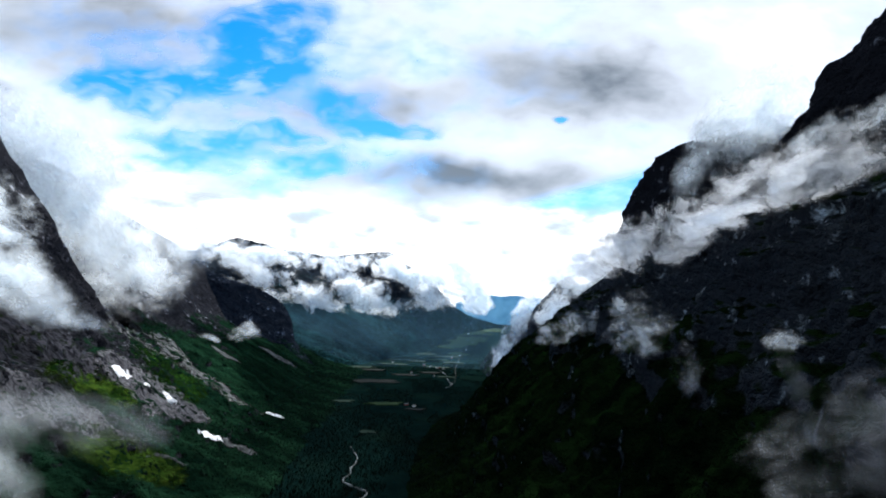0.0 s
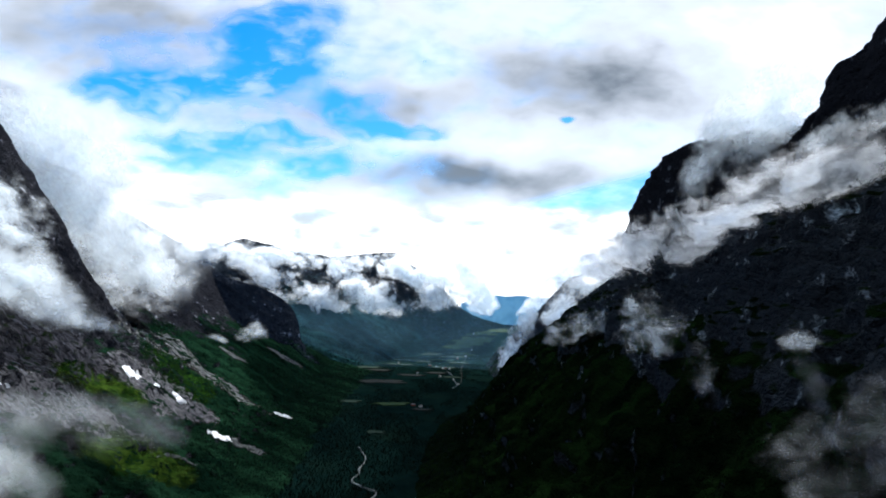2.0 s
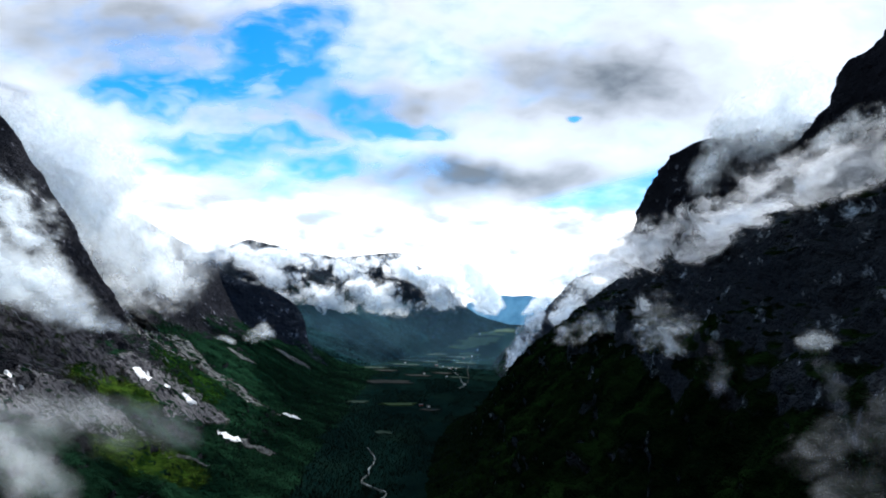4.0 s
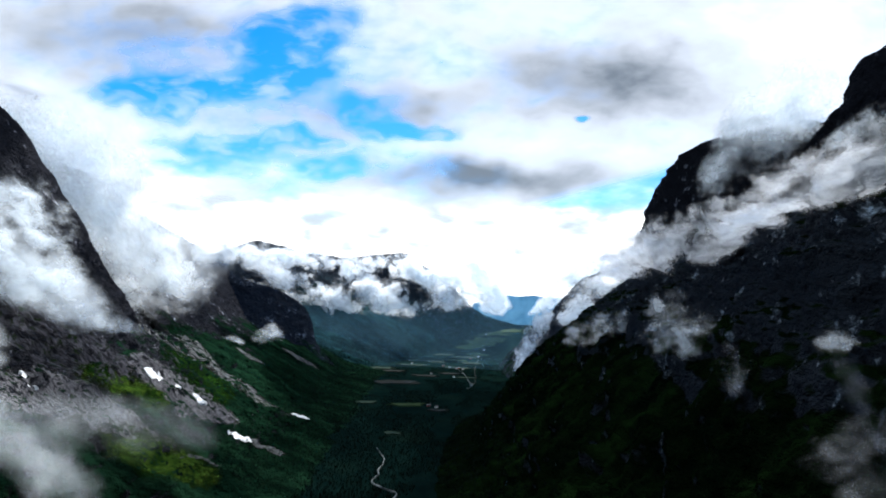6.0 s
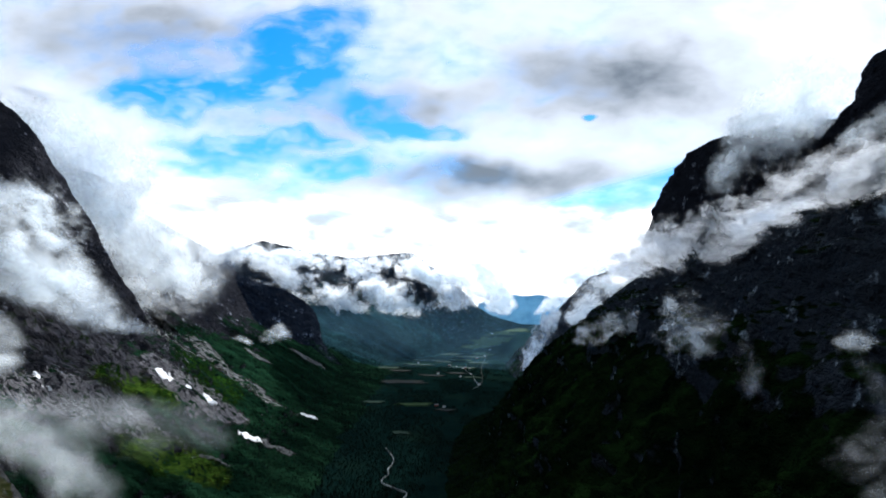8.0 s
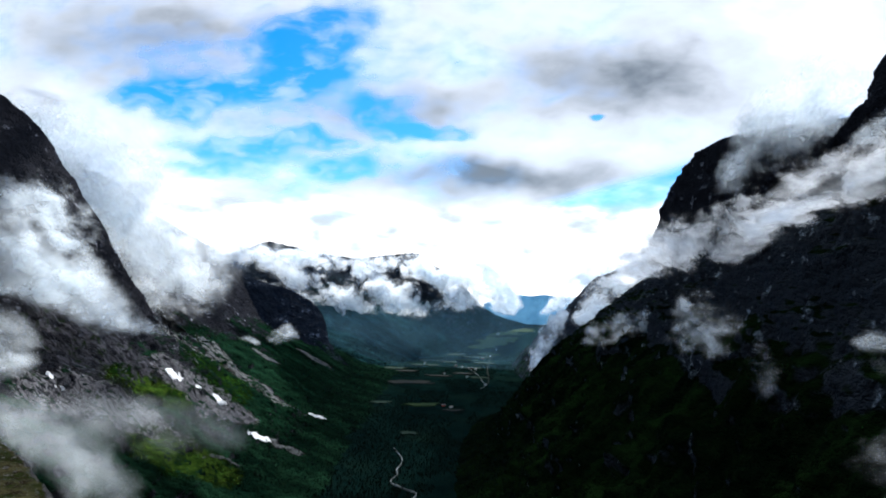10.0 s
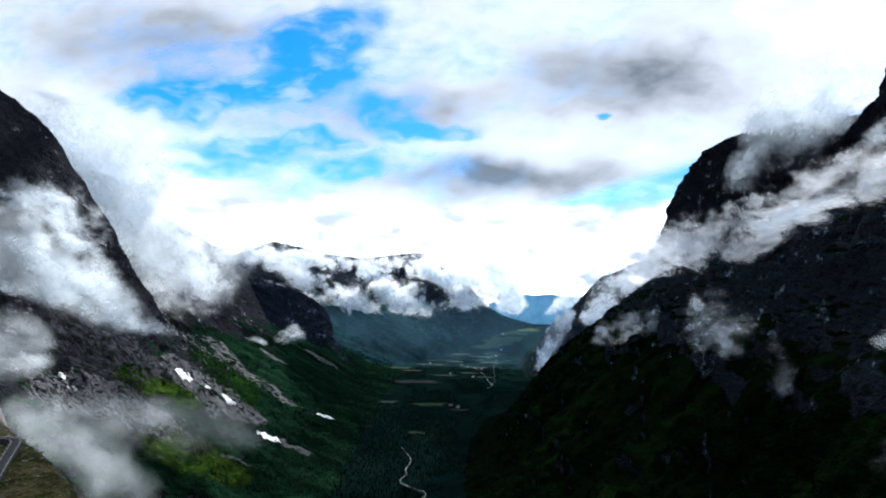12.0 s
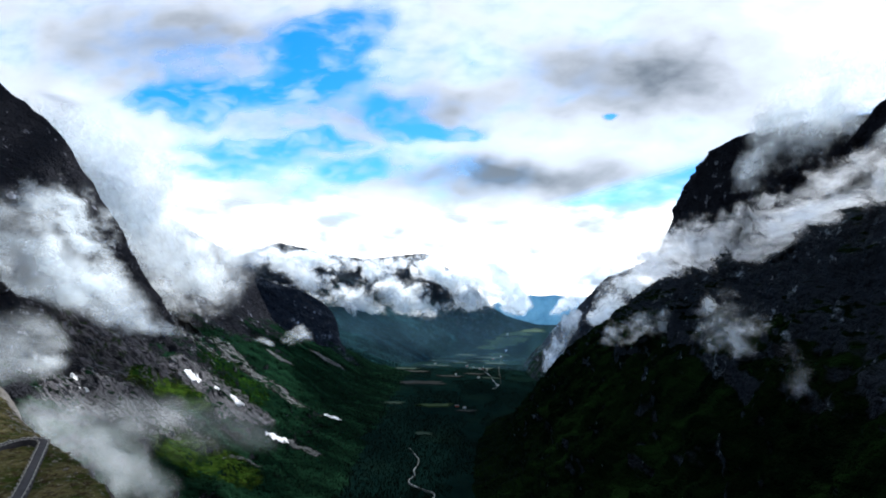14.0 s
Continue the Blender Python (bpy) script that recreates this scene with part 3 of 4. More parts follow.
bare = n.mix(n.ramp(three, 0.35, 0.65), rgb(0.035, 0.034, 0.036), rgb(0.15, 0.145, 0.14))
cover = n.ramp(n.math("ADD", nz, n.math("MULTIPLY", n.math("SUBTRACT", two, 0.5), 1.3)), 0.70, 0.86)
finish(n, n.mix(cover, bare, tuft), 1.0, n.math("ADD", n.math("MULTIPLY", two, 3.0), three), 0.6, 0.8, 0.0)
mountain("road_ledge", "mossy rock ledge with a cliff edge", [
    [(-560, 640, 100), (-400, 505, 100), (-300, 420, 100), (-220, 350, 100), (-165, 290, 100), (-60, 180, 100)],
    [(-600, 580, 330), (-470, 450, 330), (-375, 372, 335), (-285, 292, 340), (-205, 222, 340), (-105, 120, 340)],
    [(-640, 565, 372), (-507, 458, 370), (-433, 398, 366), (-354, 332, 372), (-292, 280, 377), (-242, 236, 379), (-135, 140, 378)],
    [(-680, 520, 380), (-540, 420, 380), (-455, 365, 380), (-380, 300, 381), (-320, 250, 381), (-270, 205, 381), (-160, 110, 381)],
    [(-900, 300, 392), (-700, 200, 388), (-600, 120, 386), (-500, 60, 385), (-420, 0, 384), (-350, -60, 384), (-250, -120, 384)],
], (-250, -250), ROCK_LEDGE, 300, 170, 2.0, 22, 61, 1.0, "cliff")

# ---------------------------------------------------------------- clouds
dx = np.linspace(-7000, 7000, 120)
dy = np.linspace(-4000, 5000, 90)
gx, gy = np.meshgrid(dx, dy)
g = np.stack([gx, gy, np.full_like(gx, 1090.0)], -1)
g[..., 2] += fbm(g, 900, 3, 5) * 18
g[..., 2] += 0.31 * (np.sqrt((gx - 350) ** 2 + 180 ** 2) + gx - 350) / 2 * 1.06 + 0.12 * (np.sqrt((gx + 1100) ** 2 + 200 ** 2) - gx - 1100) / 2
tagged(new("cloud_deck", grid_mesh("cloud_deck", g, deck_material())), "broken grey and white cloud deck with blue gaps", "cloud", kind="structure")

# banks of mist
mist("mist_bank", "white cloud belt lying along the dark mountainside", [(349, 1369, 509, 64), (376, 1186, 567, 85), (407, 1022, 594, 81), (429, 894, 598, 64), (436, 776, 611, 59), (442, 684, 629, 54), (454, 611, 640, 46), (460, 548, 643, 41), (458, 484, 641, 38), (465, 438, 646, 35)],
     mist_material("mist_1", 0.0259, 0.9, -0.1, (0.95, 0.975, 1.0), 1.2, 0.38, 0.95), 4, 9, 1, 0.8)
mist("mist_bank", "torn upper edge of the white cloud belt", [(380, 986, 629, 24), (404, 885, 637, 40), (422, 767, 642, 40), (445, 675, 663, 42), (462, 602, 672, 37), (474, 548, 677, 34), (481, 493, 675, 31)],
     mist_material("mist_2", 0.0384, 0.48, 0.35, (0.95, 0.975, 1.0), 1.0, 0.35, 0.95), 3, 8, 2, 0.8)
mist("mist_bank", "grey mist veil over the dark peak", [(702, 1500, 767, 36), (764, 1500, 860, 103), (845, 1500, 950, 140), (947, 1490, 992, 128), (1049, 1480, 1040, 112), (1134, 1450, 1069, 75)],
     mist_material("mist_3", 0.0172, 0.42, 0.2, (0.83, 0.92, 0.99), 1.3, 0.57, 0.85), 3, 24, 3, 0.8)
mist("mist_bank", "pale cloud above the peak shoulder", [(806, 1600, 998, 61), (921, 1600, 1062, 127), (1050, 1590, 1114, 154), (1179, 1580, 1156, 136), (1271, 1550, 1188, 91)],
     mist_material("mist_4", 0.0137, 0.8, -0.1, (0.89, 0.955, 1.0), 1.3, 0.35, 0.85), 3, 25, 4, 0.8)
mist("mist_bank", "ragged mist on the black rock shoulder", [(626, 900, 748, 22), (684, 890, 786, 52), (741, 880, 811, 55), (788, 860, 835, 53), (843, 840, 857, 43)],
     mist_material("mist_5", 0.0383, 0.4, 0.35, (0.83, 0.92, 0.99), 1.2, 0.41, 0.85), 3, 12, 5, 0.8)
mist("mist_bank", "white mist puff before the dark buttress", [(246, 2050, 157, 28), (297, 2050, 228, 78), (346, 2080, 300, 93), (378, 2100, 375, 72), (429, 2100, 432, 43)],
     mist_material("mist_6", 0.0190, 0.65, 0.2, (0.89, 0.955, 1.0), 1.0, 0.98, 0.85), 3, 19, 6, 0.8)
mist("mist_bank", "white mist climbing past the dark buttress", [(368, 1900, 382, 46), (452, 1850, 434, 96), (500, 1800, 512, 130), (550, 1700, 580, 117), (601, 1600, 626, 72)],
     mist_material("mist_7", 0.0189, 0.7, 0.15, (0.89, 0.955, 1.0), 1.0, 0.64, 0.85), 3, 20, 7, 0.8)
mist("mist_bank", "white mist puff on the slope's shoulder", [(251, 1250, 357, 24), (302, 1230, 391, 65), (343, 1180, 410, 85), (378, 1120, 401, 64), (408, 1080, 386, 25)],
     mist_material("mist_8", 0.0309, 0.5, 0.3, (0.83, 0.92, 0.99), 1.3, 0.03, 0.85), 3, 11, 8, 0.8)
mist("mist_bank", "ragged grey mist puff over the dark slope", [(266, 772, 464, 15), (289, 763, 462, 52), (308, 753, 439, 63), (323, 744, 418, 48), (341, 735, 402, 17)],
     mist_material("mist_9", 0.0481, 0.5, 0.3, (0.83, 0.92, 0.99), 1.3, -0.66, 0.85), 3, 7, 9, 0.8)
mist("mist_bank", "faint mist wisp over the dark slope", [(318, 636, 440, 9), (323, 628, 416, 28), (325, 619, 390, 34), (316, 611, 364, 17)],
     mist_material("mist_10", 0.0465, 0.208, 0.2, (0.78, 0.85, 0.95), 1.4, -1.43, 0.6), 3, 6, 10, 0.3)
mist("mist_bank", "small round mist puff over the dark slope", [(339, 516, 442, 5), (357, 516, 445, 13), (375, 516, 444, 14), (395, 516, 439, 6)],
     mist_material("mist_11", 0.0703, 0.279, -0.1, (0.83, 0.92, 0.99), 1.2, -0.09, 0.6), 3, 4, 11, 0.3)
mist("mist_bank", "thin mist column under the round puff", [(346, 482, 443, 20), (340, 469, 420, 32), (329, 447, 398, 34), (314, 413, 380, 31), (301, 387, 365, 27)],
     mist_material("mist_12", 0.0619, 0.156, 0.1, (0.78, 0.85, 0.95), 1.4, -1.3, 0.6), 3, 4, 12, 0.3)
mist("mist_bank", "grey mist mass hanging over the near gully", [(225, 386, 360, 9), (250, 377, 371, 26), (273, 368, 380, 38), (296, 359, 392, 45), (308, 340, 409, 48), (326, 322, 426, 43)],
     mist_material("mist_13", 0.0606, 0.105, 0.1, (0.78, 0.85, 0.95), 1.5, 0.3, 0.6), 3, 4, 13, 0.3)
mist("mist_bank", "grey mist mass low over the near gully", [(217, 340, 355, 13), (241, 336, 365, 28), (265, 331, 369, 35), (283, 322, 378, 38), (299, 304, 395, 38)],
     mist_material("mist_14", 0.0666, 0.081, 0.1, (0.78, 0.85, 0.95), 1.5, 0.23, 0.6), 3, 4, 14, 0.3)
mist("mist_bank", "faint mist streak beside the black gully", [(308, 396, 393, 11), (324, 387, 413, 23), (339, 378, 429, 25), (349, 360, 444, 21)],
     mist_material("mist_15", 0.0673, 0.08, 0.2, (0.78, 0.85, 0.95), 1.4, 0.56, 0.6), 3, 3, 15, 0.3)
mist("mist_bank", "thick white mist clinging to the grey cliff", [(-1233, 1000, 565, 178), (-1129, 1010, 545, 200), (-1035, 1030, 531, 192), (-971, 1060, 518, 177), (-922, 1110, 474, 154), (-872, 1160, 423, 115), (-797, 1190, 379, 47), (-738, 1240, 343, 26)],
     mist_material("mist_20", 0.0208, 0.55, 0.15, (0.83, 0.92, 0.99), 1.3, -0.35, 0.45), 4, 18, 20, 0.3)
mist("mist_bank", "mist tatters drifting up the cliff face", [(-1097, 1080, 655, 48), (-1048, 1100, 657, 98), (-1002, 1130, 633, 139), (-973, 1180, 585, 145), (-946, 1220, 525, 102)],
     mist_material("mist_21", 0.0254, 0.5, 0.3, (0.83, 0.92, 0.99), 1.2, -0.55, 0.45), 3, 16, 21, 0.3)
mist("mist_bank", "white mist pouring down behind the cliff edge", [(-1791, 1800, 1203, 89), (-1660, 1820, 1078, 152), (-1520, 1850, 898, 232), (-1366, 1880, 706, 328), (-1184, 1900, 534, 346), (-1042, 1950, 405, 244), (-931, 2000, 293, 91)],
     mist_material("mist_22", 0.0105, 0.62, 0.05, (0.89, 0.955, 1.0), 1.2, -0.82, 0.5), 4, 35, 22, 0.3)
mist("mist_bank", "bright cloud swelling above the mountain ridge", [(-1849, 1910, 1260, 217), (-1615, 1910, 1050, 326), (-1387, 1910, 846, 362), (-1142, 1910, 659, 326), (-931, 1910, 541, 217), (-770, 1910, 479, 109)],
     mist_material("mist_23", 0.0076, 0.55, -0.1, (0.89, 0.955, 1.0), 1.3, -0.67, 0.5), 3, 35, 23, 0.3)
mist("mist_bank", "torn white cloud over the rock headland", [(-1277, 2350, 535, 93), (-1184, 2380, 594, 170), (-1091, 2420, 641, 173), (-957, 2450, 604, 126), (-855, 2500, 537, 99), (-747, 2550, 439, 51)],
     mist_material("mist_24", 0.0111, 0.7, 0.05, (0.89, 0.955, 1.0), 1.1, -0.19, 0.5), 3, 28, 24, 0.3)
mist("mist_bank", "small white mist puff before the dark headland", [(-855, 2150, 230, 18), (-807, 2150, 265, 53), (-759, 2150, 286, 71), (-700, 2150, 254, 28)],
     mist_material("mist_25", 0.0225, 0.4, 0.1, (0.83, 0.92, 0.99), 1.2, 0.13, 0.5), 3, 12, 25, 0.3)
mist("mist_bank", "small faint mist puff before the dark headland", [(-971, 2100, 246, 14), (-928, 2100, 256, 35), (-889, 2100, 248, 35), (-849, 2100, 235, 14)],
     mist_material("mist_26", 0.0276, 0.25, 0.2, (0.83, 0.92, 0.99), 1.2, -0.12, 0.5), 3, 10, 26, 0.3)
mist("mist_bank", "grey mist bank rising past the ledge", [(-779, 640, 400, 85), (-726, 650, 393, 104), (-680, 660, 388, 95), (-648, 680, 377, 70), (-621, 700, 355, 32)],
     mist_material("mist_27", 0.0177, 0.42, 0.0, (0.83, 0.92, 0.99), 2.0, -0.21, 0.45), 3, 9, 27, 0.3)
mist("mist_bank", "thick mist filling the gap below the plateau", [(-589, 560, 338, 15), (-540, 550, 330, 38), (-484, 530, 319, 56), (-432, 510, 311, 64), (-386, 490, 300, 59), (-342, 470, 283, 45), (-308, 460, 264, 23)],
     mist_material("mist_28", 0.0190, 0.34, -0.15, (0.83, 0.92, 0.99), 2.1, -0.56, 0.45), 3, 7, 28, 0.3)
mist("mist_bank", "thin mist drifting over the grassy slope", [(-490, 620, 346, 19), (-439, 620, 326, 40), (-389, 620, 312, 49), (-339, 620, 303, 45), (-297, 620, 295, 28), (-269, 620, 282, 12)],
     mist_material("mist_29", 0.0175, 0.11, -0.05, (0.83, 0.92, 0.99), 2.0, -0.33, 0.45), 3, 7, 29, 0.3)
mist("mist_bank", "thin mist over the lower grassy slope", [(-494, 560, 320, 48), (-446, 560, 324, 48), (-404, 560, 319, 39), (-373, 570, 309, 31), (-348, 580, 301, 30), (-325, 590, 290, 14)],
     mist_material("mist_30", 0.0218, 0.1, 0.0, (0.83, 0.92, 0.99), 2.0, -0.15, 0.45), 3, 7, 30, 0.3)
mist("mist_bank", "white clouds tumbling along the far ridge", [(-1637, 3550, 615, 159), (-1426, 3600, 522, 286), (-1147, 3650, 430, 352), (-875, 3750, 389, 323), (-592, 3850, 415, 292), (-293, 3950, 451, 272), (24, 4050, 417, 237), (358, 4150, 352, 157), (602, 4200, 303, 72)],
     mist_material("mist_40", 0.0056, 0.765, 0.72, (0.89, 0.955, 1.0), 0.55, -0.17, 0.5), 3, 36, 40, 0.3)
mist("mist_bank", "white cloud crest above the far ridge", [(-1276, 4000, 781, 127), (-996, 4000, 718, 206), (-727, 4050, 675, 225), (-453, 4100, 678, 244), (-170, 4150, 606, 280), (119, 4200, 503, 266), (414, 4250, 413, 169), (615, 4300, 366, 85)],
     mist_material("mist_41", 0.0058, 0.765, 0.39999999999999997, (0.89, 0.955, 1.0), 0.55, -0.25, 0.5), 3, 38, 41, 0.3)
mist("mist_bank", "cloud tongue flowing down the far ridge", [(-1466, 3900, 730, 67), (-1264, 3850, 623, 133), (-1088, 3800, 496, 157), (-924, 3700, 333, 166), (-831, 3600, 198, 62)],
     mist_material("mist_42", 0.0077, 0.765, 0.44999999999999996, (0.89, 0.955, 1.0), 0.6, -0.83, 0.5), 3, 26, 42, 0.3)
mist("mist_bank", "cloud tongue flowing down the far ridge", [(-974, 4000, 732, 55), (-780, 3980, 624, 137), (-580, 3900, 472, 161), (-457, 3850, 346, 133), (-383, 3800, 264, 52)],
     mist_material("mist_43", 0.0074, 0.765, 0.44999999999999996, (0.89, 0.955, 1.0), 0.6, -0.74, 0.5), 3, 27, 43, 0.3)
mist("mist_bank", "cloud tongue flowing down the far ridge", [(-390, 4150, 740, 57), (-216, 4100, 603, 141), (-70, 4050, 468, 182), (49, 4000, 346, 124), (141, 3980, 287, 55)],
     mist_material("mist_44", 0.0071, 0.765, 0.4, (0.89, 0.955, 1.0), 0.6, -0.75, 0.5), 3, 28, 44, 0.3)
mist("mist_bank", "bright white cloud at the ridge's end", [(-32, 4600, 751, 198), (182, 4600, 654, 357), (369, 4600, 530, 357), (503, 4600, 404, 258), (620, 4600, 305, 99)],
     mist_material("mist_45", 0.0047, 0.765, 0.0, (0.89, 0.955, 1.0), 0.7, -0.64, 0.5), 3, 32, 45, 0.3)
mist("mist_bank", "bright far cloud at the valley mouth", [(673, 4500, 266, 47), (823, 4500, 398, 140), (974, 4500, 546, 264), (1203, 4500, 667, 341), (1509, 4500, 781, 310)],
     mist_material("mist_46", 0.0044, 0.722, 0.2, (0.89, 0.955, 1.0), 0.8, 0.52, 0.5), 3, 41, 46, 0.3)
# tinted sheets added to lighten the distance as aerial haze does
mist("haze_bank", "thin teal sheets added as haze over the far valley", [(-1471, 3500, 25, 443), (-997, 3500, 42, 483), (-446, 3500, 78, 483), (106, 3500, 122, 463), (617, 3500, 180, 422), (1011, 3500, 234, 402)],
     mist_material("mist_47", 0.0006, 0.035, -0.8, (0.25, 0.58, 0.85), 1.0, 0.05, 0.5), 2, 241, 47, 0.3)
mist("mist_bank", "thin mist veil before the grey cliff", [(-1225, 980, 587, 135), (-1096, 1000, 557, 149), (-988, 1020, 525, 141), (-903, 1060, 480, 122), (-837, 1120, 418, 103), (-762, 1180, 358, 54)],
     mist_material("mist_31", 0.0117, 0.32, -0.2, (0.83, 0.92, 0.99), 1.6, -0.39, 0.5), 2, 17, 31, 0.3)
mist("mist_bank", "cloud rags around the far ridge's summit", [(-1805, 3950, 767, 64), (-1622, 3950, 751, 118), (-1392, 3950, 714, 118), (-1164, 3950, 690, 109), (-935, 3950, 662, 54)],
     mist_material("mist_48", 0.0085, 0.85, 0.12, (0.89, 0.955, 1.0), 0.7, -0.16, 0.5), 3, 27, 48, 0.3)
# end of mist

# ---------------------------------------------------------------- rock slabs, snow, chutes on the grassy side
def patch_material(name, dark, pale, moss, mossy, scale, soft, bump=2.2, dip=(0.16, 1.0, 0.2)):
    """Rock, stones or grass that lies on a slope and breaks up towards its edge."""
    m, n = material(name)
    u, v, _ = n.split(n.node("ShaderNodeTexCoord").outputs["UV"])
    p = n.node("ShaderNodeNewGeometry").outputs["Position"]
    layer = n.noise(n.vec("MULTIPLY", p, dip), scale, 6, 0.65, 0.15)
    crack = n.node("ShaderNodeTexVoronoi", {"Vector": n.vec("MULTIPLY", p, dip), "Scale": scale * 0.8, "Detail": 2.0}, feature="DISTANCE_TO_EDGE").outputs["Distance"]
    grain = n.noise(p, scale * 4, 4, 0.6)
    patch = n.noise(p, scale * 0.4, 5, 0.6, 0.4)
    worn = n.math("ADD", n.math("MULTIPLY", layer, 0.7), n.math("MULTIPLY", grain, 0.3))
    worn = n.math("SUBTRACT", worn, n.ramp(crack, 0.0, 0.06, 0.16, 0.0))
    colour = n.mix(n.ramp(worn, 0.32, 0.68), rgb(*dark), rgb(*pale))
    colour = n.mix(n.ramp(patch, 0.66 - 0.3 * mossy, 0.76 - 0.3 * mossy), colour, rgb(*moss))
    rim = n.math("MULTIPLY", n.math("MULTIPLY", u, n.math("SUBTRACT", 1.0, u)), n.math("MULTIPLY", v, n.math("SUBTRACT", 1.0, v)))
    rim = n.math("POWER", n.math("MULTIPLY", rim, 16.0), 0.5)
    rim = n.math("ADD", rim, n.math("MULTIPLY", n.math("SUBTRACT", n.math("ADD", n.math("MULTIPLY", layer, 0.5), n.math("MULTIPLY", patch, 0.5)), 0.5), 1.8))
    ins = {"Base Color": colour, "Roughness": 0.95, "Specular IOR Level": 0.0, "Alpha": n.ramp(rim, 0.22, 0.24 + soft),
           "Normal": n.node("ShaderNodeBump", {"Height": worn, "Distance": bump, "Strength": 0.9}).outputs[0]}
    n.node("ShaderNodeOutputMaterial", {"Surface": n.node("ShaderNodeBsdfPrincipled", ins).outputs[0]})
    return m


SLAB = patch_material("bare_slab", (0.014, 0.0145, 0.018), (0.13, 0.13, 0.142), (0.008, 0.020, 0.006), 0.25, 0.22, 0.25)
SLAB_DARK = patch_material("dark_slab", (0.008, 0.0085, 0.011), (0.062, 0.062, 0.072), (0.007, 0.014, 0.005), 0.4, 0.13, 0.4)
SCREE = patch_material("pale_scree", (0.024, 0.027, 0.028), (0.125, 0.13, 0.135), (0.010, 0.026, 0.008), 0.3, 0.12, 0.3)
GRASS = patch_material("bright_grass", (0.010, 0.026, 0.004), (0.035, 0.062, 0.009), (0.006, 0.018, 0.003), 0.5, 0.06, 0.7, 2.0, (0.6, 1.0, 1.0))
GRASS_DARK = patch_material("deep_grass", (0.004, 0.015, 0.003), (0.010, 0.028, 0.004), (0.004, 0.012, 0.003), 0.5, 0.06, 0.7, 2.0, (0.6, 1.0, 1.0))
SNOW = patch_material("old_snow", (0.62, 0.65, 0.68), (0.86, 0.87, 0.88), (0.70, 0.71, 0.72), 0.3, 0.12, 0.06, 1.5)
bpy.context.view_layer.update()
# patches on the slope
strip("rock_slab", "bare grey glaciated slab with snow between grass", "rock", "mountain_left", [(-808.7, 1214.7), (-771.8, 1227.0), (-702.9, 1219.9), (-655.0, 1285.0), (-614.7, 1343.7), (-581.0, 1390.1)],
      [(-858.9, 1342.0), (-820.2, 1388.5), (-776.9, 1460.4), (-698.3, 1469.7), (-637.7, 1457.1), (-597.1, 1455.9)], SLAB, 1.0, 0.3, 1)
strip("rock_slab", "broad dark rock face under the mist", "rock", "mountain_left", [(-922.6, 910.4), (-869.4, 955.6), (-810.1, 1011.8), (-770.0, 1095.5), (-778.5, 1212.0)],
      [(-1026.0, 1072.4), (-977.7, 1150.1), (-910.5, 1209.0), (-862.5, 1284.8), (-799.5, 1270.5)], SLAB_DARK, 0.8, 0.5, 2)
strip("rock_slab", "long pale rock band falling towards the meadow", "rock", "mountain_left", [(-803.0, 826.5), (-759.2, 857.9), (-740.1, 931.4), (-702.0, 996.9), (-659.6, 1058.5), (-606.4, 1115.8)],
      [(-871.0, 923.3), (-832.0, 977.6), (-792.4, 1042.7), (-743.9, 1107.6), (-670.6, 1110.0), (-616.6, 1151.6)], SLAB, 0.9, 0.35, 3)
strip("scree_chute", "pale chute of broken stones down the slope", "scree", "mountain_left", [(-952.6, 1462.2), (-924.4, 1507.1), (-904.2, 1613.8), (-829.7, 1617.8), (-783.2, 1651.9), (-714.0, 1624.7), (-626.3, 1665.8), (-525.7, 1693.5)],
      [(-1008.3, 1583.5), (-1657.4, 2878.3), (-971.7, 1781.9), (-871.0, 1744.8), (-820.9, 1778.5), (-759.5, 1786.4), (-639.7, 1729.2), (-527.5, 1717.4)], SCREE, 0.9, 0.4, 4)
strip("scree_chute", "thin pale gully of stones in the grass", "scree", "mountain_left", [(-548.9, 1354.6), (-508.1, 1375.7), (-436.3, 1374.9)],
      [(-550.9, 1370.3), (-514.1, 1404.9), (-441.3, 1401.6)], SCREE, 0.9, 0.4, 5)
strip("scree_chute", "thin pale gully of stones below the headland", "scree", "mountain_left_behind", [(-876.0, 2040.5), (-810.9, 2026.3), (-753.0, 2036.4)],
      [(-877.5, 2056.4), (-816.1, 2059.2), (-758.5, 2065.7)], SCREE, 1.2, 0.4, 6)
strip("scree_chute", "thin pale gully of stones below the headland", "scree", "mountain_left_behind", [(-818.0, 2431.9), (-731.3, 2425.3), (-633.0, 2460.8)],
      [(-829.2, 2486.5), (-741.8, 2493.1), (-642.5, 2525.7)], SCREE, 1.2, 0.4, 7)
strip("scree_chute", "pale gravel line at the meadow's edge", "scree", "mountain_left", [(-609.6, 1101.6), (-580.1, 1150.1), (-524.4, 1173.1)],
      [(-613.9, 1113.3), (-581.2, 1158.2), (-524.6, 1177.3)], SCREE, 1.2, 0.4, 8)
strip("meadow", "olive green grass patch between the rocks", "grass", "mountain_left", [(-811.0, 1045.7), (-768.3, 1051.3), (-749.4, 1132.7), (-700.1, 1167.3), (-668.8, 1216.9)],
      [(-834.3, 1089.0), (-819.3, 1155.0), (-785.3, 1233.9), (-728.0, 1266.8), (-684.1, 1272.6)], GRASS, 1.3, 0.5, 9)
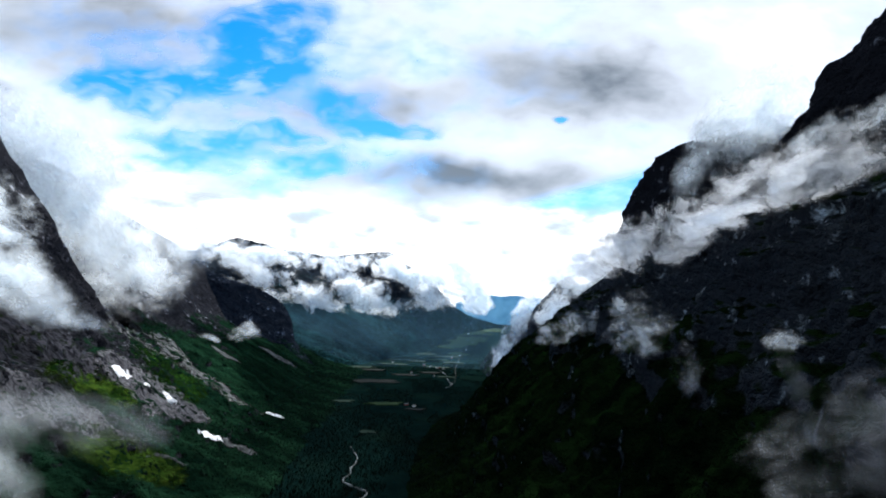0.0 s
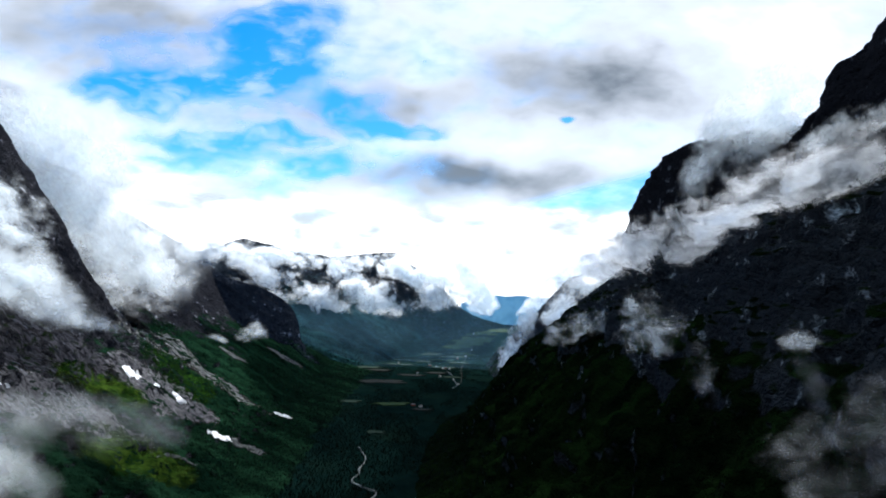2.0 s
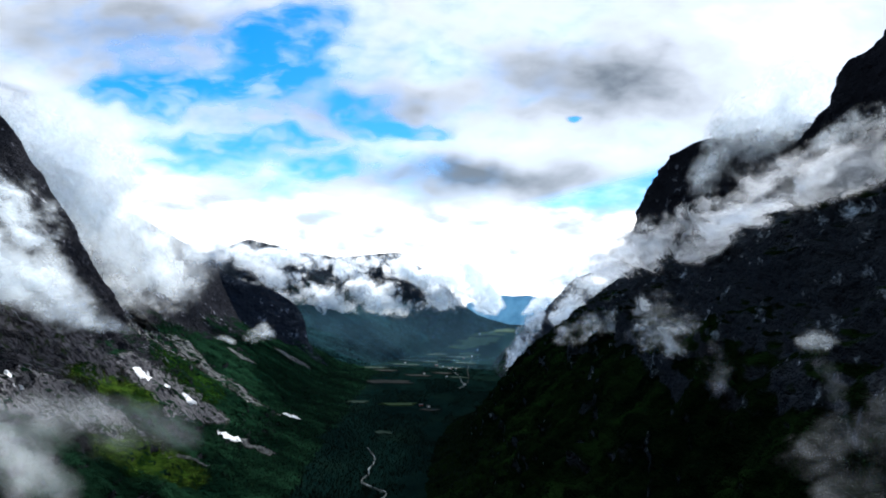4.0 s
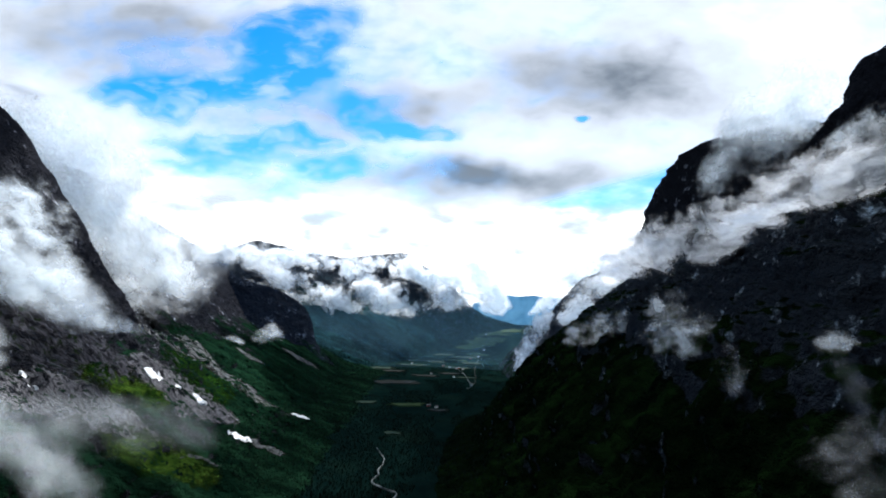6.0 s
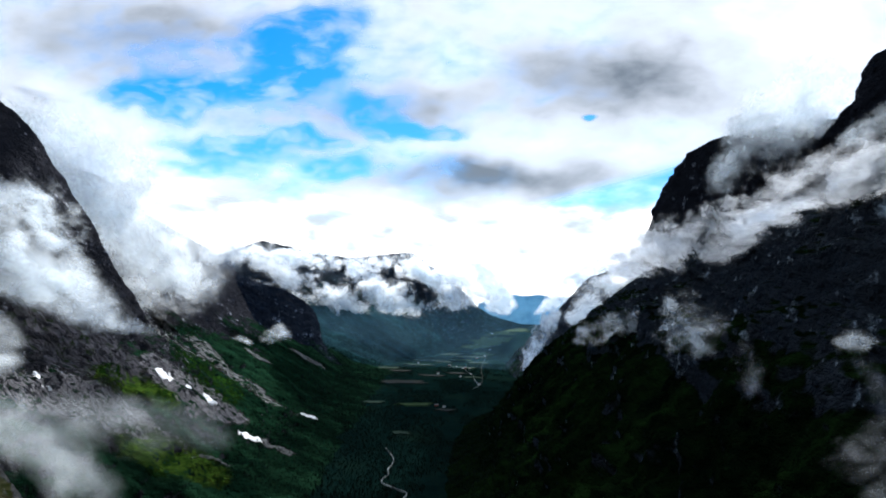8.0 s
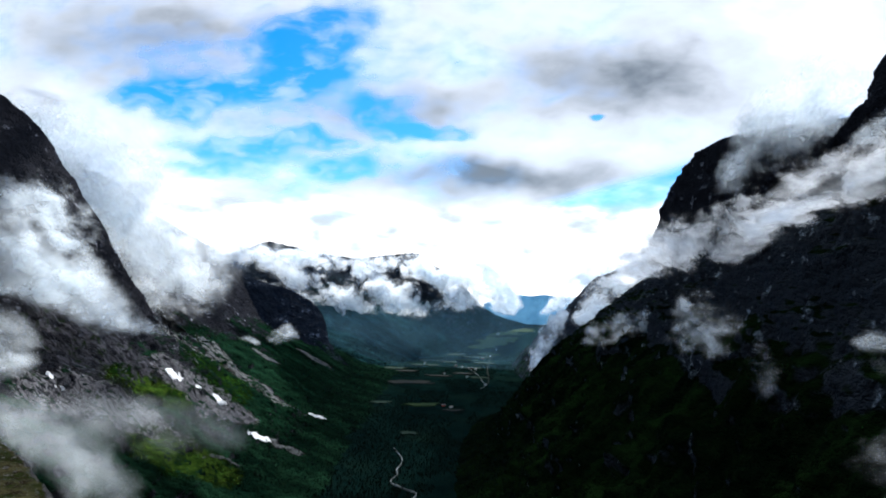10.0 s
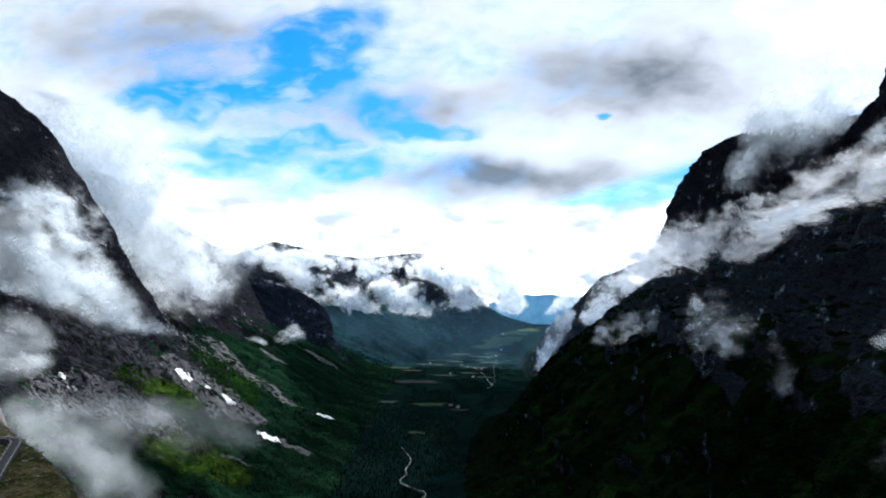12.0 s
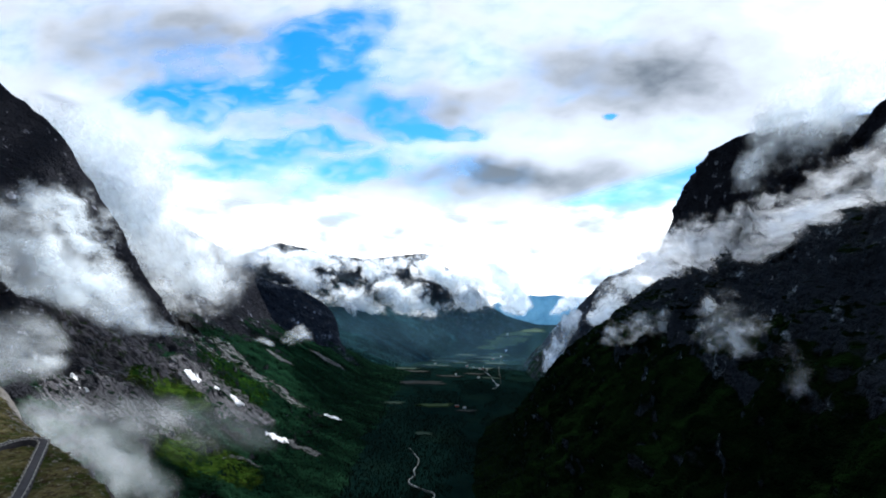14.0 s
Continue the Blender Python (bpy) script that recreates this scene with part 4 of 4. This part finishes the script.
# sunlight on this slope is put into the brighter grass colour
strip("meadow", "grass slope above the river, painted sunlit green", "grass", "mountain_left", [(-693.8, 960.7), (-654.2, 973.4), (-599.1, 977.5), (-542.2, 1016.4), (-495.1, 1095.2)],
      [(-718.4, 1016.8), (-686.9, 1090.1), (-640.4, 1128.1), (-587.0, 1171.2), (-507.1, 1154.1)], GRASS, 1.1, 0.6, 10)
strip("meadow", "green grass strip between two rock bands", "grass", "mountain_left", [(-847.4, 1422.3), (-773.6, 1405.3), (-684.1, 1393.4), (-635.1, 1468.2)],
      [(-930.5, 1607.2), (-879.3, 1718.4), (-756.4, 1672.7), (-667.4, 1610.5)], GRASS_DARK, 0.7, 0.6, 11)
strip("snow_patch", "leftover snow patch at the head of the slab", "snow", "mountain_left", [(-791.1, 1279.9), (-767.2, 1261.1), (-756.6, 1270.7), (-763.1, 1317.5)],
      [(-796.9, 1299.0), (-787.0, 1314.8), (-789.5, 1348.3), (-780.0, 1356.3)], SNOW, 2.0, 0.0, 12)
strip("snow_patch", "small snow remnant on the bare slab", "snow", "mountain_left", [(-728.8, 1324.0), (-716.8, 1311.5), (-713.6, 1328.1)],
      [(-729.1, 1331.6), (-720.5, 1328.4), (-714.5, 1332.7)], SNOW, 2.0, 0.0, 13)
strip("snow_patch", "narrow snow remnant on the bare slab", "snow", "mountain_left", [(-714.2, 1389.3), (-691.1, 1364.5), (-678.2, 1365.8), (-665.7, 1370.6)],
      [(-715.1, 1399.1), (-697.3, 1393.4), (-682.6, 1389.6), (-665.1, 1376.1)], SNOW, 2.0, 0.0, 14)
strip("snow_patch", "long snow tongue at the foot of the slab", "snow", "mountain_left", [(-587.8, 1334.4), (-572.4, 1339.2), (-553.0, 1348.3), (-530.9, 1360.1)],
      [(-587.3, 1338.6), (-575.7, 1362.7), (-554.5, 1363.9), (-533.9, 1375.0)], SNOW, 2.0, 0.0, 15)
strip("snow_patch", "thin snow strip in a gully", "snow", "mountain_left", [(-531.5, 1705.2), (-502.1, 1719.3), (-471.2, 1725.4)],
      [(-536.0, 1728.3), (-504.2, 1737.7), (-471.3, 1729.6)], SNOW, 2.0, 0.0, 16)
strip("snow_patch", "small upright snow patch on the rock band", "snow", "mountain_left", [(-835.3, 954.3), (-826.9, 950.0), (-816.3, 949.9)],
      [(-835.5, 959.8), (-828.9, 961.1), (-817.2, 954.6)], SNOW, 2.0, 0.0, 17)
strip("snow_patch", "small snow patch on the rock band", "snow", "mountain_left", [(-808.4, 944.8), (-804.5, 952.8), (-797.0, 959.1)],
      [(-809.5, 947.9), (-806.0, 957.8), (-797.3, 960.9)], SNOW, 2.0, 0.0, 18)
# end of patches

# ---------------------------------------------------------------- valley floor
MEADOWS = [plain_material("meadow_" + k, a, b, 0.03, 0.95, 0.5) for k, a, b in (
    ("green", (0.016, 0.034, 0.014), (0.032, 0.056, 0.020)), ("olive", (0.008, 0.020, 0.015), (0.016, 0.030, 0.020)),
    ("brown", (0.011, 0.015, 0.014), (0.020, 0.022, 0.020)))]
WATER = plain_material("white_water", (0.008, 0.014, 0.014), (0.34, 0.37, 0.38), 0.035, 0.4, 0.5)
ROADBED = plain_material("gravel_road", (0.022, 0.026, 0.025), (0.042, 0.046, 0.043), 0.3, 0.95, 0.2)


def field(x, y, rx, ry, turn, mat, label, seed):
    """A mown field with a crooked edge, a little proud of the floor."""
    rnd = random.Random(seed)
    bm = bmesh.new()
    rim, inner = [], []
    for k in range(22):
        a = 2 * math.pi * k / 22
        r = (abs(math.cos(a)) ** 4 + abs(math.sin(a)) ** 4) ** -0.25 * rnd.uniform(0.55, 1.10)
        px, py = 1.3 * rx * r * math.cos(a), 0.75 * ry * r * math.sin(a)
        c, s = math.cos(radians(turn)), math.sin(radians(turn))
        p = Vector((c * px - s * py, s * px + c * py, 0))
        lift = float(ground_rise(y + p.y)) - float(ground_rise(y))
        inner.append(bm.verts.new(p + Vector((0, 0, 1.0 + lift))))
        rim.append(bm.verts.new(p * 1.02 + Vector((0, 0, lift - 6))))
    bm.faces.new(inner)
    for k in range(22):
        bm.faces.new((rim[k], rim[(k + 1) % 22], inner[(k + 1) % 22], inner[k]))
    me = bpy.data.meshes.new("field")
    bm.to_mesh(me)
    bm.free()
    me.materials.append(mat)
    ob = new("field", me)
    ob.location = (x, y, 0.6 + float(ground_rise(y)))
    return tagged(ob, label, "field", "meadows on the valley floor")


G, O, B = MEADOWS
FIELDS = [(-281, 2664, 105, 75, 4, B), (-174, 2153, 62, 42, 8, G), (-164, 3533, 90, 70, 10, O), (60, 3240, 75, 55, -8, O), (300, 4250, 110, 130, 20, G),
          (142, 3783, 95, 60, 12, O), (-404, 3124, 70, 60, 0, O), (-40, 2073, 34, 24, 0, B), (-357, 2174, 40, 34, 0, O), (113, 2880, 46, 34, 0, O),
          (20, 3010, 50, 40, 0, B), (-324, 3034, 60, 36, 0, B), (205, 4150, 95, 70, 15, G), (-192, 1725, 26, 24, 0, O), (-63, 3477, 55, 50, 0, O),
          (240, 3950, 70, 80, 10, G), (60, 3600, 70, 40, 0, G), (330, 4480, 120, 70, 20, G), (180, 3480, 60, 60, 8, O), (-120, 2900, 60, 40, 0, B),
          (420, 4300, 80, 80, 0, G), (-10, 3900, 80, 60, 14, O), (-220, 3300, 80, 40, 0, O),
          (380, 4420, 150, 60, 6, G), (480, 4560, 160, 45, -4, O), (560, 4500, 110, 60, 3, G), (260, 4380, 120, 40, 0, O)]
for k, (x, y, rx, ry, turn, mat) in enumerate(FIELDS):
    word = {G: "fresh green mown field between dark woods", O: "dull olive meadow between dark woods", B: "brownish bog meadow between dark woods"}[mat]
    field(x, y, rx, ry, turn, mat, word, 100 + k)


def ribbon(name, label, category, points, width, mat, height, n=60, thick=3.0, wobble=0.0, kind=""):
    """A strip with depth along a line on the plan."""
    line = spline(points, n)
    tan = np.gradient(line[:, :2], axis=0)
    tan /= np.linalg.norm(tan, axis=1, keepdims=True)
    side = np.stack([-tan[:, 1], tan[:, 0]], 1)
    wide = width * (1 + wobble * fbm(np.c_[line[:, :2], np.zeros(n)], 30, 3, 9))[:, None]
    z = line[:, 2] + height + ground_rise(line[:, 1])
    rows = [np.c_[line[:, :2] + side * wide * k, z + d] for k, d in ((-0.53, -thick), (-0.5, 0), (0, 0.12), (0.5, 0), (0.53, -thick))]
    return tagged(new(name, grid_mesh(name, np.stack(rows), mat)), label, category, kind=kind)


ribbon("river", "white rushing mountain river in dark woods", "river",
       [(-222, 1560, 0), (-199, 1500, 0), (-186, 1457, 0), (-186, 1411, 0), (-193, 1375, 0), (-187, 1343, 0), (-198, 1290, 0), (-160, 1250, 0), (-130, 1225, 0), (-140, 1180, 0), (-200, 1050, 0)],
       1.7, WATER, 1.5, 120, 6, 1.4, "structure")
ribbon("river", "narrow pale river farther down the valley", "river",
       [(100, 2560, 0), (129, 2641, 0), (118, 2800, 0), (115, 2938, 0), (90, 3080, 0), (70, 3206, 0)],
       1.8, WATER, 1.2, 120, 6, 1.6, "structure")
ribbon("country_road", "pale country road along the valley floor", "road",
       [(150, 2700, 0), (170, 2950, 0), (180, 3200, 0), (240, 3700, 0), (330, 4200, 0)], 3.4, ROADBED, 1.0, 90, 6, 0.0, "structure")

# farmhouses
PAINT = plain_material("white_boards", (0.70, 0.70, 0.68), (0.80, 0.80, 0.78), 0.6, 0.7, 0.02)
BARN = plain_material("red_boards", (0.22, 0.035, 0.025), (0.30, 0.05, 0.035), 0.6, 0.8, 0.02)
SLATE = plain_material("grey_slate", (0.10, 0.10, 0.105), (0.18, 0.18, 0.185), 0.8, 0.7, 0.03)


def farmhouse(x, y, length, width, eaves, turn, mat, label):
    house = new("farmhouse")
    house.matrix_world = pose(x, y, float(ground_rise(y)), 0, 0, turn)
    bm = bmesh.new()
    bmesh.ops.create_cube(bm, size=1, matrix=Matrix.Translation((0, 0, eaves / 2)) @ Matrix.Diagonal((length, width, eaves, 1)))
    part("wall", bm, mat, house)
    bm = bmesh.new()
    h, l = width * 0.42, length / 2 + 0.5
    ends = []
    for sx in (-l, l):
        ends.append([bm.verts.new((sx, sy * (width / 2 + 0.6), eaves - 0.3 + (h if sy == 0 else 0))) for sy in (-1, 0, 1)])
    (a0, a1, a2), (b0, b1, b2) = ends
    for f in ((a0, b0, b1, a1), (a1, b1, b2, a2), (a0, a1, a2), (b2, b1, b0), (a0, a2, b2, b0)):
        bm.faces.new(f)
    part("roof", bm, SLATE, house, "grey slate roof")
    bm = bmesh.new()
    bmesh.ops.create_cube(bm, size=1, matrix=Matrix.Translation((length * 0.2, 0, eaves + h + 0.2)) @ Matrix.Diagonal((0.9, 0.9, 1.8, 1)))
    part("chimney", bm, SLATE, house)
    return tagged(house, label, "house", "farms on the valley floor")


for k, (x, y, turn, mat) in enumerate([(62, 3190, 20, PAINT), (80, 3215, 80, BARN), (104, 3170, 10, PAINT), (20, 3240, 60, PAINT), (-20, 3300, 15, BARN),
                                       (132, 2660, 30, PAINT), (-48, 2120, 40, PAINT), (-80, 2140, 10, BARN), (-90, 2960, 0, PAINT), (250, 3850, 20, PAINT),
                                       (310, 4080, 50, PAINT), (180, 3700, 10, BARN), (350, 4400, 35, PAINT), (-230, 3360, 15, PAINT), (40, 2880, 65, PAINT)]):
    farmhouse(x, y, 16 if mat is BARN else 12, 9, 5.5, turn, mat, "red wooden barn beside a valley field" if mat is BARN else "white wooden farmhouse beside a valley field")

# ---------------------------------------------------------------- the road on the ledge
ASPHALT = plain_material("asphalt", (0.040, 0.040, 0.046), (0.062, 0.062, 0.068), 0.4, 0.85, 0.05)
LINE = plain_material("worn_white_line", (0.45, 0.45, 0.43), (0.65, 0.65, 0.62), 1.0, 0.8, 0.01)
STONE = plain_material("guard_stone", (0.22, 0.215, 0.20), (0.42, 0.41, 0.39), 1.2, 0.9, 0.1)
LICHEN = plain_material("lichen_rock", (0.07, 0.065, 0.055), (0.24, 0.225, 0.20), 0.9, 0.95, 0.2)
ROUTE = [(-240, 165, 384.6), (-262, 198, 384.2), (-280, 227, 383.8), (-298, 253, 383.4), (-315, 277, 383.0), (-327, 294, 382.8), (-335, 303, 382.7), (-346, 305, 382.7), (-350, 296, 382.7), (-350, 282, 382.9), (-352, 262, 383.2), (-358, 235, 383.8), (-366, 200, 384.4)]
ribbon("mountain_road", "narrow asphalt mountain road with a hairpin bend", "road", ROUTE, 4.6, ASPHALT, 0.6, 160, 4.0, 0.0, "structure")
line = spline(ROUTE, 160)
tan = np.gradient(line[:, :2], axis=0)
tan /= np.linalg.norm(tan, axis=1, keepdims=True)
side = np.stack([-tan[:, 1], tan[:, 0]], 1)
for s in (-2.05, 2.05):
    edge = np.c_[line[:, :2] + side * s, line[:, 2]]
    ribbon("edge_line", "worn white edge line painted on the asphalt", "road marking", [tuple(p) for p in edge[::4]], 0.22, LINE, 0.70, 150, 0.05)


def guard_stone():
    """A rough upright block such as line mountain roads."""
    bm = bmesh.new()
    bmesh.ops.create_cube(bm, size=1, matrix=Matrix.Diagonal((1.5, 0.55, 0.9, 1)))
    bmesh.ops.bevel(bm, geom=bm.edges[:], offset=0.12, segments=1, affect="EDGES")
    for v in bm.verts:
        v.co += Vector(noise.noise_vector(v.co * 1.3)) * 0.10
        if v.co.z > 0:
            v.co.x *= 0.9
    me = bpy.data.meshes.new("guard_stone")
    bm.to_mesh(me)
    bm.free()
    me.materials.append(STONE)
    return tagged(new("guard_stone", me), "rough pale guard stone on the road edge", "stone", "guard stones along the road")


first = None
for s in (-2.6, 2.6):
    edge = spline([tuple(p) for p in np.c_[line[:, :2] + side * s, line[:, 2]][2:-2:4]], 44)
    way2 = np.gradient(edge[:, :2], axis=0)
    for p, d in zip(edge, way2):
        m = pose(p[0], p[1], p[2] + 1.0, 0, 0, math.degrees(math.atan2(d[1], d[0])))
        if first is None:
            first = guard_stone()
            first.matrix_world = m
        else:
            copy_thing(first, m)

# boulders and moss on the ledge
rnd = random.Random(8)


def boulder(seed, r):
    bm = bmesh.new()
    bmesh.ops.create_icosphere(bm, subdivisions=2, radius=r)
    for v in bm.verts:
        v.co += v.co.normalized() * noise.noise(v.co / r * 0.9 + Vector((seed * 3.1, 0, 0))) * r * 0.5
        v.co.z *= 0.6
    me = bpy.data.meshes.new("boulder")
    bm.to_mesh(me)
    bm.free()
    me.materials.append(LICHEN)
    return me


shapes = [boulder(k, 1.0) for k in range(5)]
ledge = LOFTS["road_ledge"][0]
spots = ledge[75:112, 40:230].reshape(-1, 3)
for k in range(70):
    x, y, z = spots[rnd.randrange(len(spots))]
    if min((line[:, 0] - x) ** 2 + (line[:, 1] - y) ** 2) < 25:
        continue
    ob = new("boulder", rnd.choice(shapes))
    r = rnd.uniform(0.4, 1.1)
    ob.matrix_world = pose(x, y, z + 0.15 * r, 0, 0, rnd.uniform(0, 360)) @ Matrix.Diagonal((r * 1.3, r, r, 1))
    tagged(ob, "grey lichen boulder lying in moss", "boulder", "boulders on the ledge")

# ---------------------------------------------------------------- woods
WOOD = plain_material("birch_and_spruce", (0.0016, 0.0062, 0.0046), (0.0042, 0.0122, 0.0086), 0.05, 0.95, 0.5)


def woods(name, label, count, seed, pick, tall=10.0):
    """Thousands of small trees in one mesh: two ragged tiers over a thin stem."""
    rnd = np.random.RandomState(seed)
    base = pick(count, rnd)
    n = len(base)
    h = tall * rnd.uniform(0.55, 1.25, n)
    r = h * rnd.uniform(0.22, 0.36, n)
    K = 5
    verts, faces = [], []
    for lo, hi, wide in ((0.06, 0.62, 1.0), (0.42, 1.0, 0.68)):
        a = np.arange(K)[None] * 2 * math.pi / K + rnd.uniform(0, 6, n)[:, None]
        rr = r[:, None] * wide * rnd.uniform(0.75, 1.2, (n, K))
        ring = np.stack([base[:, None, 0] + rr * np.cos(a), base[:, None, 1] + rr * np.sin(a), base[:, None, 2] + h[:, None] * (lo + rnd.uniform(-0.04, 0.06, (n, K)))], -1)
        tip = np.stack([base[:, 0] + rnd.uniform(-0.4, 0.4, n), base[:, 1], base[:, 2] + h * hi], -1)[:, None]
        start = sum(len(v) for v in verts)
        block = np.concatenate([ring, tip], 1)
        verts.append(block.reshape(-1, 3))
        i = start + np.arange(n)[:, None] * (K + 1)
        for k in range(K):
            faces.append(np.concatenate([i + k, i + (k + 1) % K, i + K], 1))
    verts, faces = np.concatenate(verts), np.concatenate(faces)
    me = bpy.data.meshes.new(name)
    me.from_pydata(verts.tolist(), [], faces.tolist())
    me.materials.append(WOOD)
    return tagged(new(name, me), label, "woods", kind="stuff")


def on_floor(count, rnd):
    p = np.c_[rnd.uniform(-470, 460, count * 3), 1100 + 3300 * rnd.uniform(0, 1, count * 3) ** 1.2, np.full(count * 3, 0.0)]
    left_edge = -500 + np.clip((p[:, 1] - 2900) / 1400, 0, 1) * 650
    right_edge = 40 + np.clip((p[:, 1] - 1800) / 900, 0, 1) * 420
    keep = (p[:, 0] > left_edge) & (p[:, 0] < right_edge) & (fbm(p, 160, 4, 71) > -0.12)
    for x, y, rx, ry, turn, _ in FIELDS:
        keep &= ((p[:, 0] - x) / rx) ** 2 + ((p[:, 1] - y) / ry) ** 2 > 1.05
    p = p[keep][:count]
    p[:, 2] += ground_rise(p[:, 1]) - 1
    return p


def on_flank(flank, low, high, lo_y, hi_y):
    def pick(count, rnd):
        q = LOFTS[flank][0][:-14].reshape(-1, 3)
        q = q[(q[:, 2] > low) & (q[:, 2] < high) & (q[:, 1] > lo_y) & (q[:, 1] < hi_y)]
        q = q[rnd.randint(0, len(q), count * 2)] + np.c_[rnd.uniform(-4, 4, (count * 2, 2)), np.full(count * 2, -0.8)]
        fade = (q[:, 2] - low) / (high - low)
        return q[(fbm(q, 120, 4, 73) * 0.8 + 0.55 > fade)][:count]
    return pick


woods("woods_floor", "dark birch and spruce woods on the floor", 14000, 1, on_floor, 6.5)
woods("woods_left", "scattered birch scrub on the grassy slope", 5000, 2, on_flank("mountain_left", 0, 130, 1150, 2100), 4.5)
woods("woods_left_behind", "dark birch scrub under the chutes", 6000, 3, on_flank("mountain_left_behind", 0, 200, 1700, 3000), 6.0)
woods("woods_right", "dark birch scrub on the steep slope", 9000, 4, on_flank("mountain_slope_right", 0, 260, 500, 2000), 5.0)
woods("woods_far", "dark woods below the far ridge", 8000, 5, on_flank("far_ridge", 0, 330, 2900, 4600))
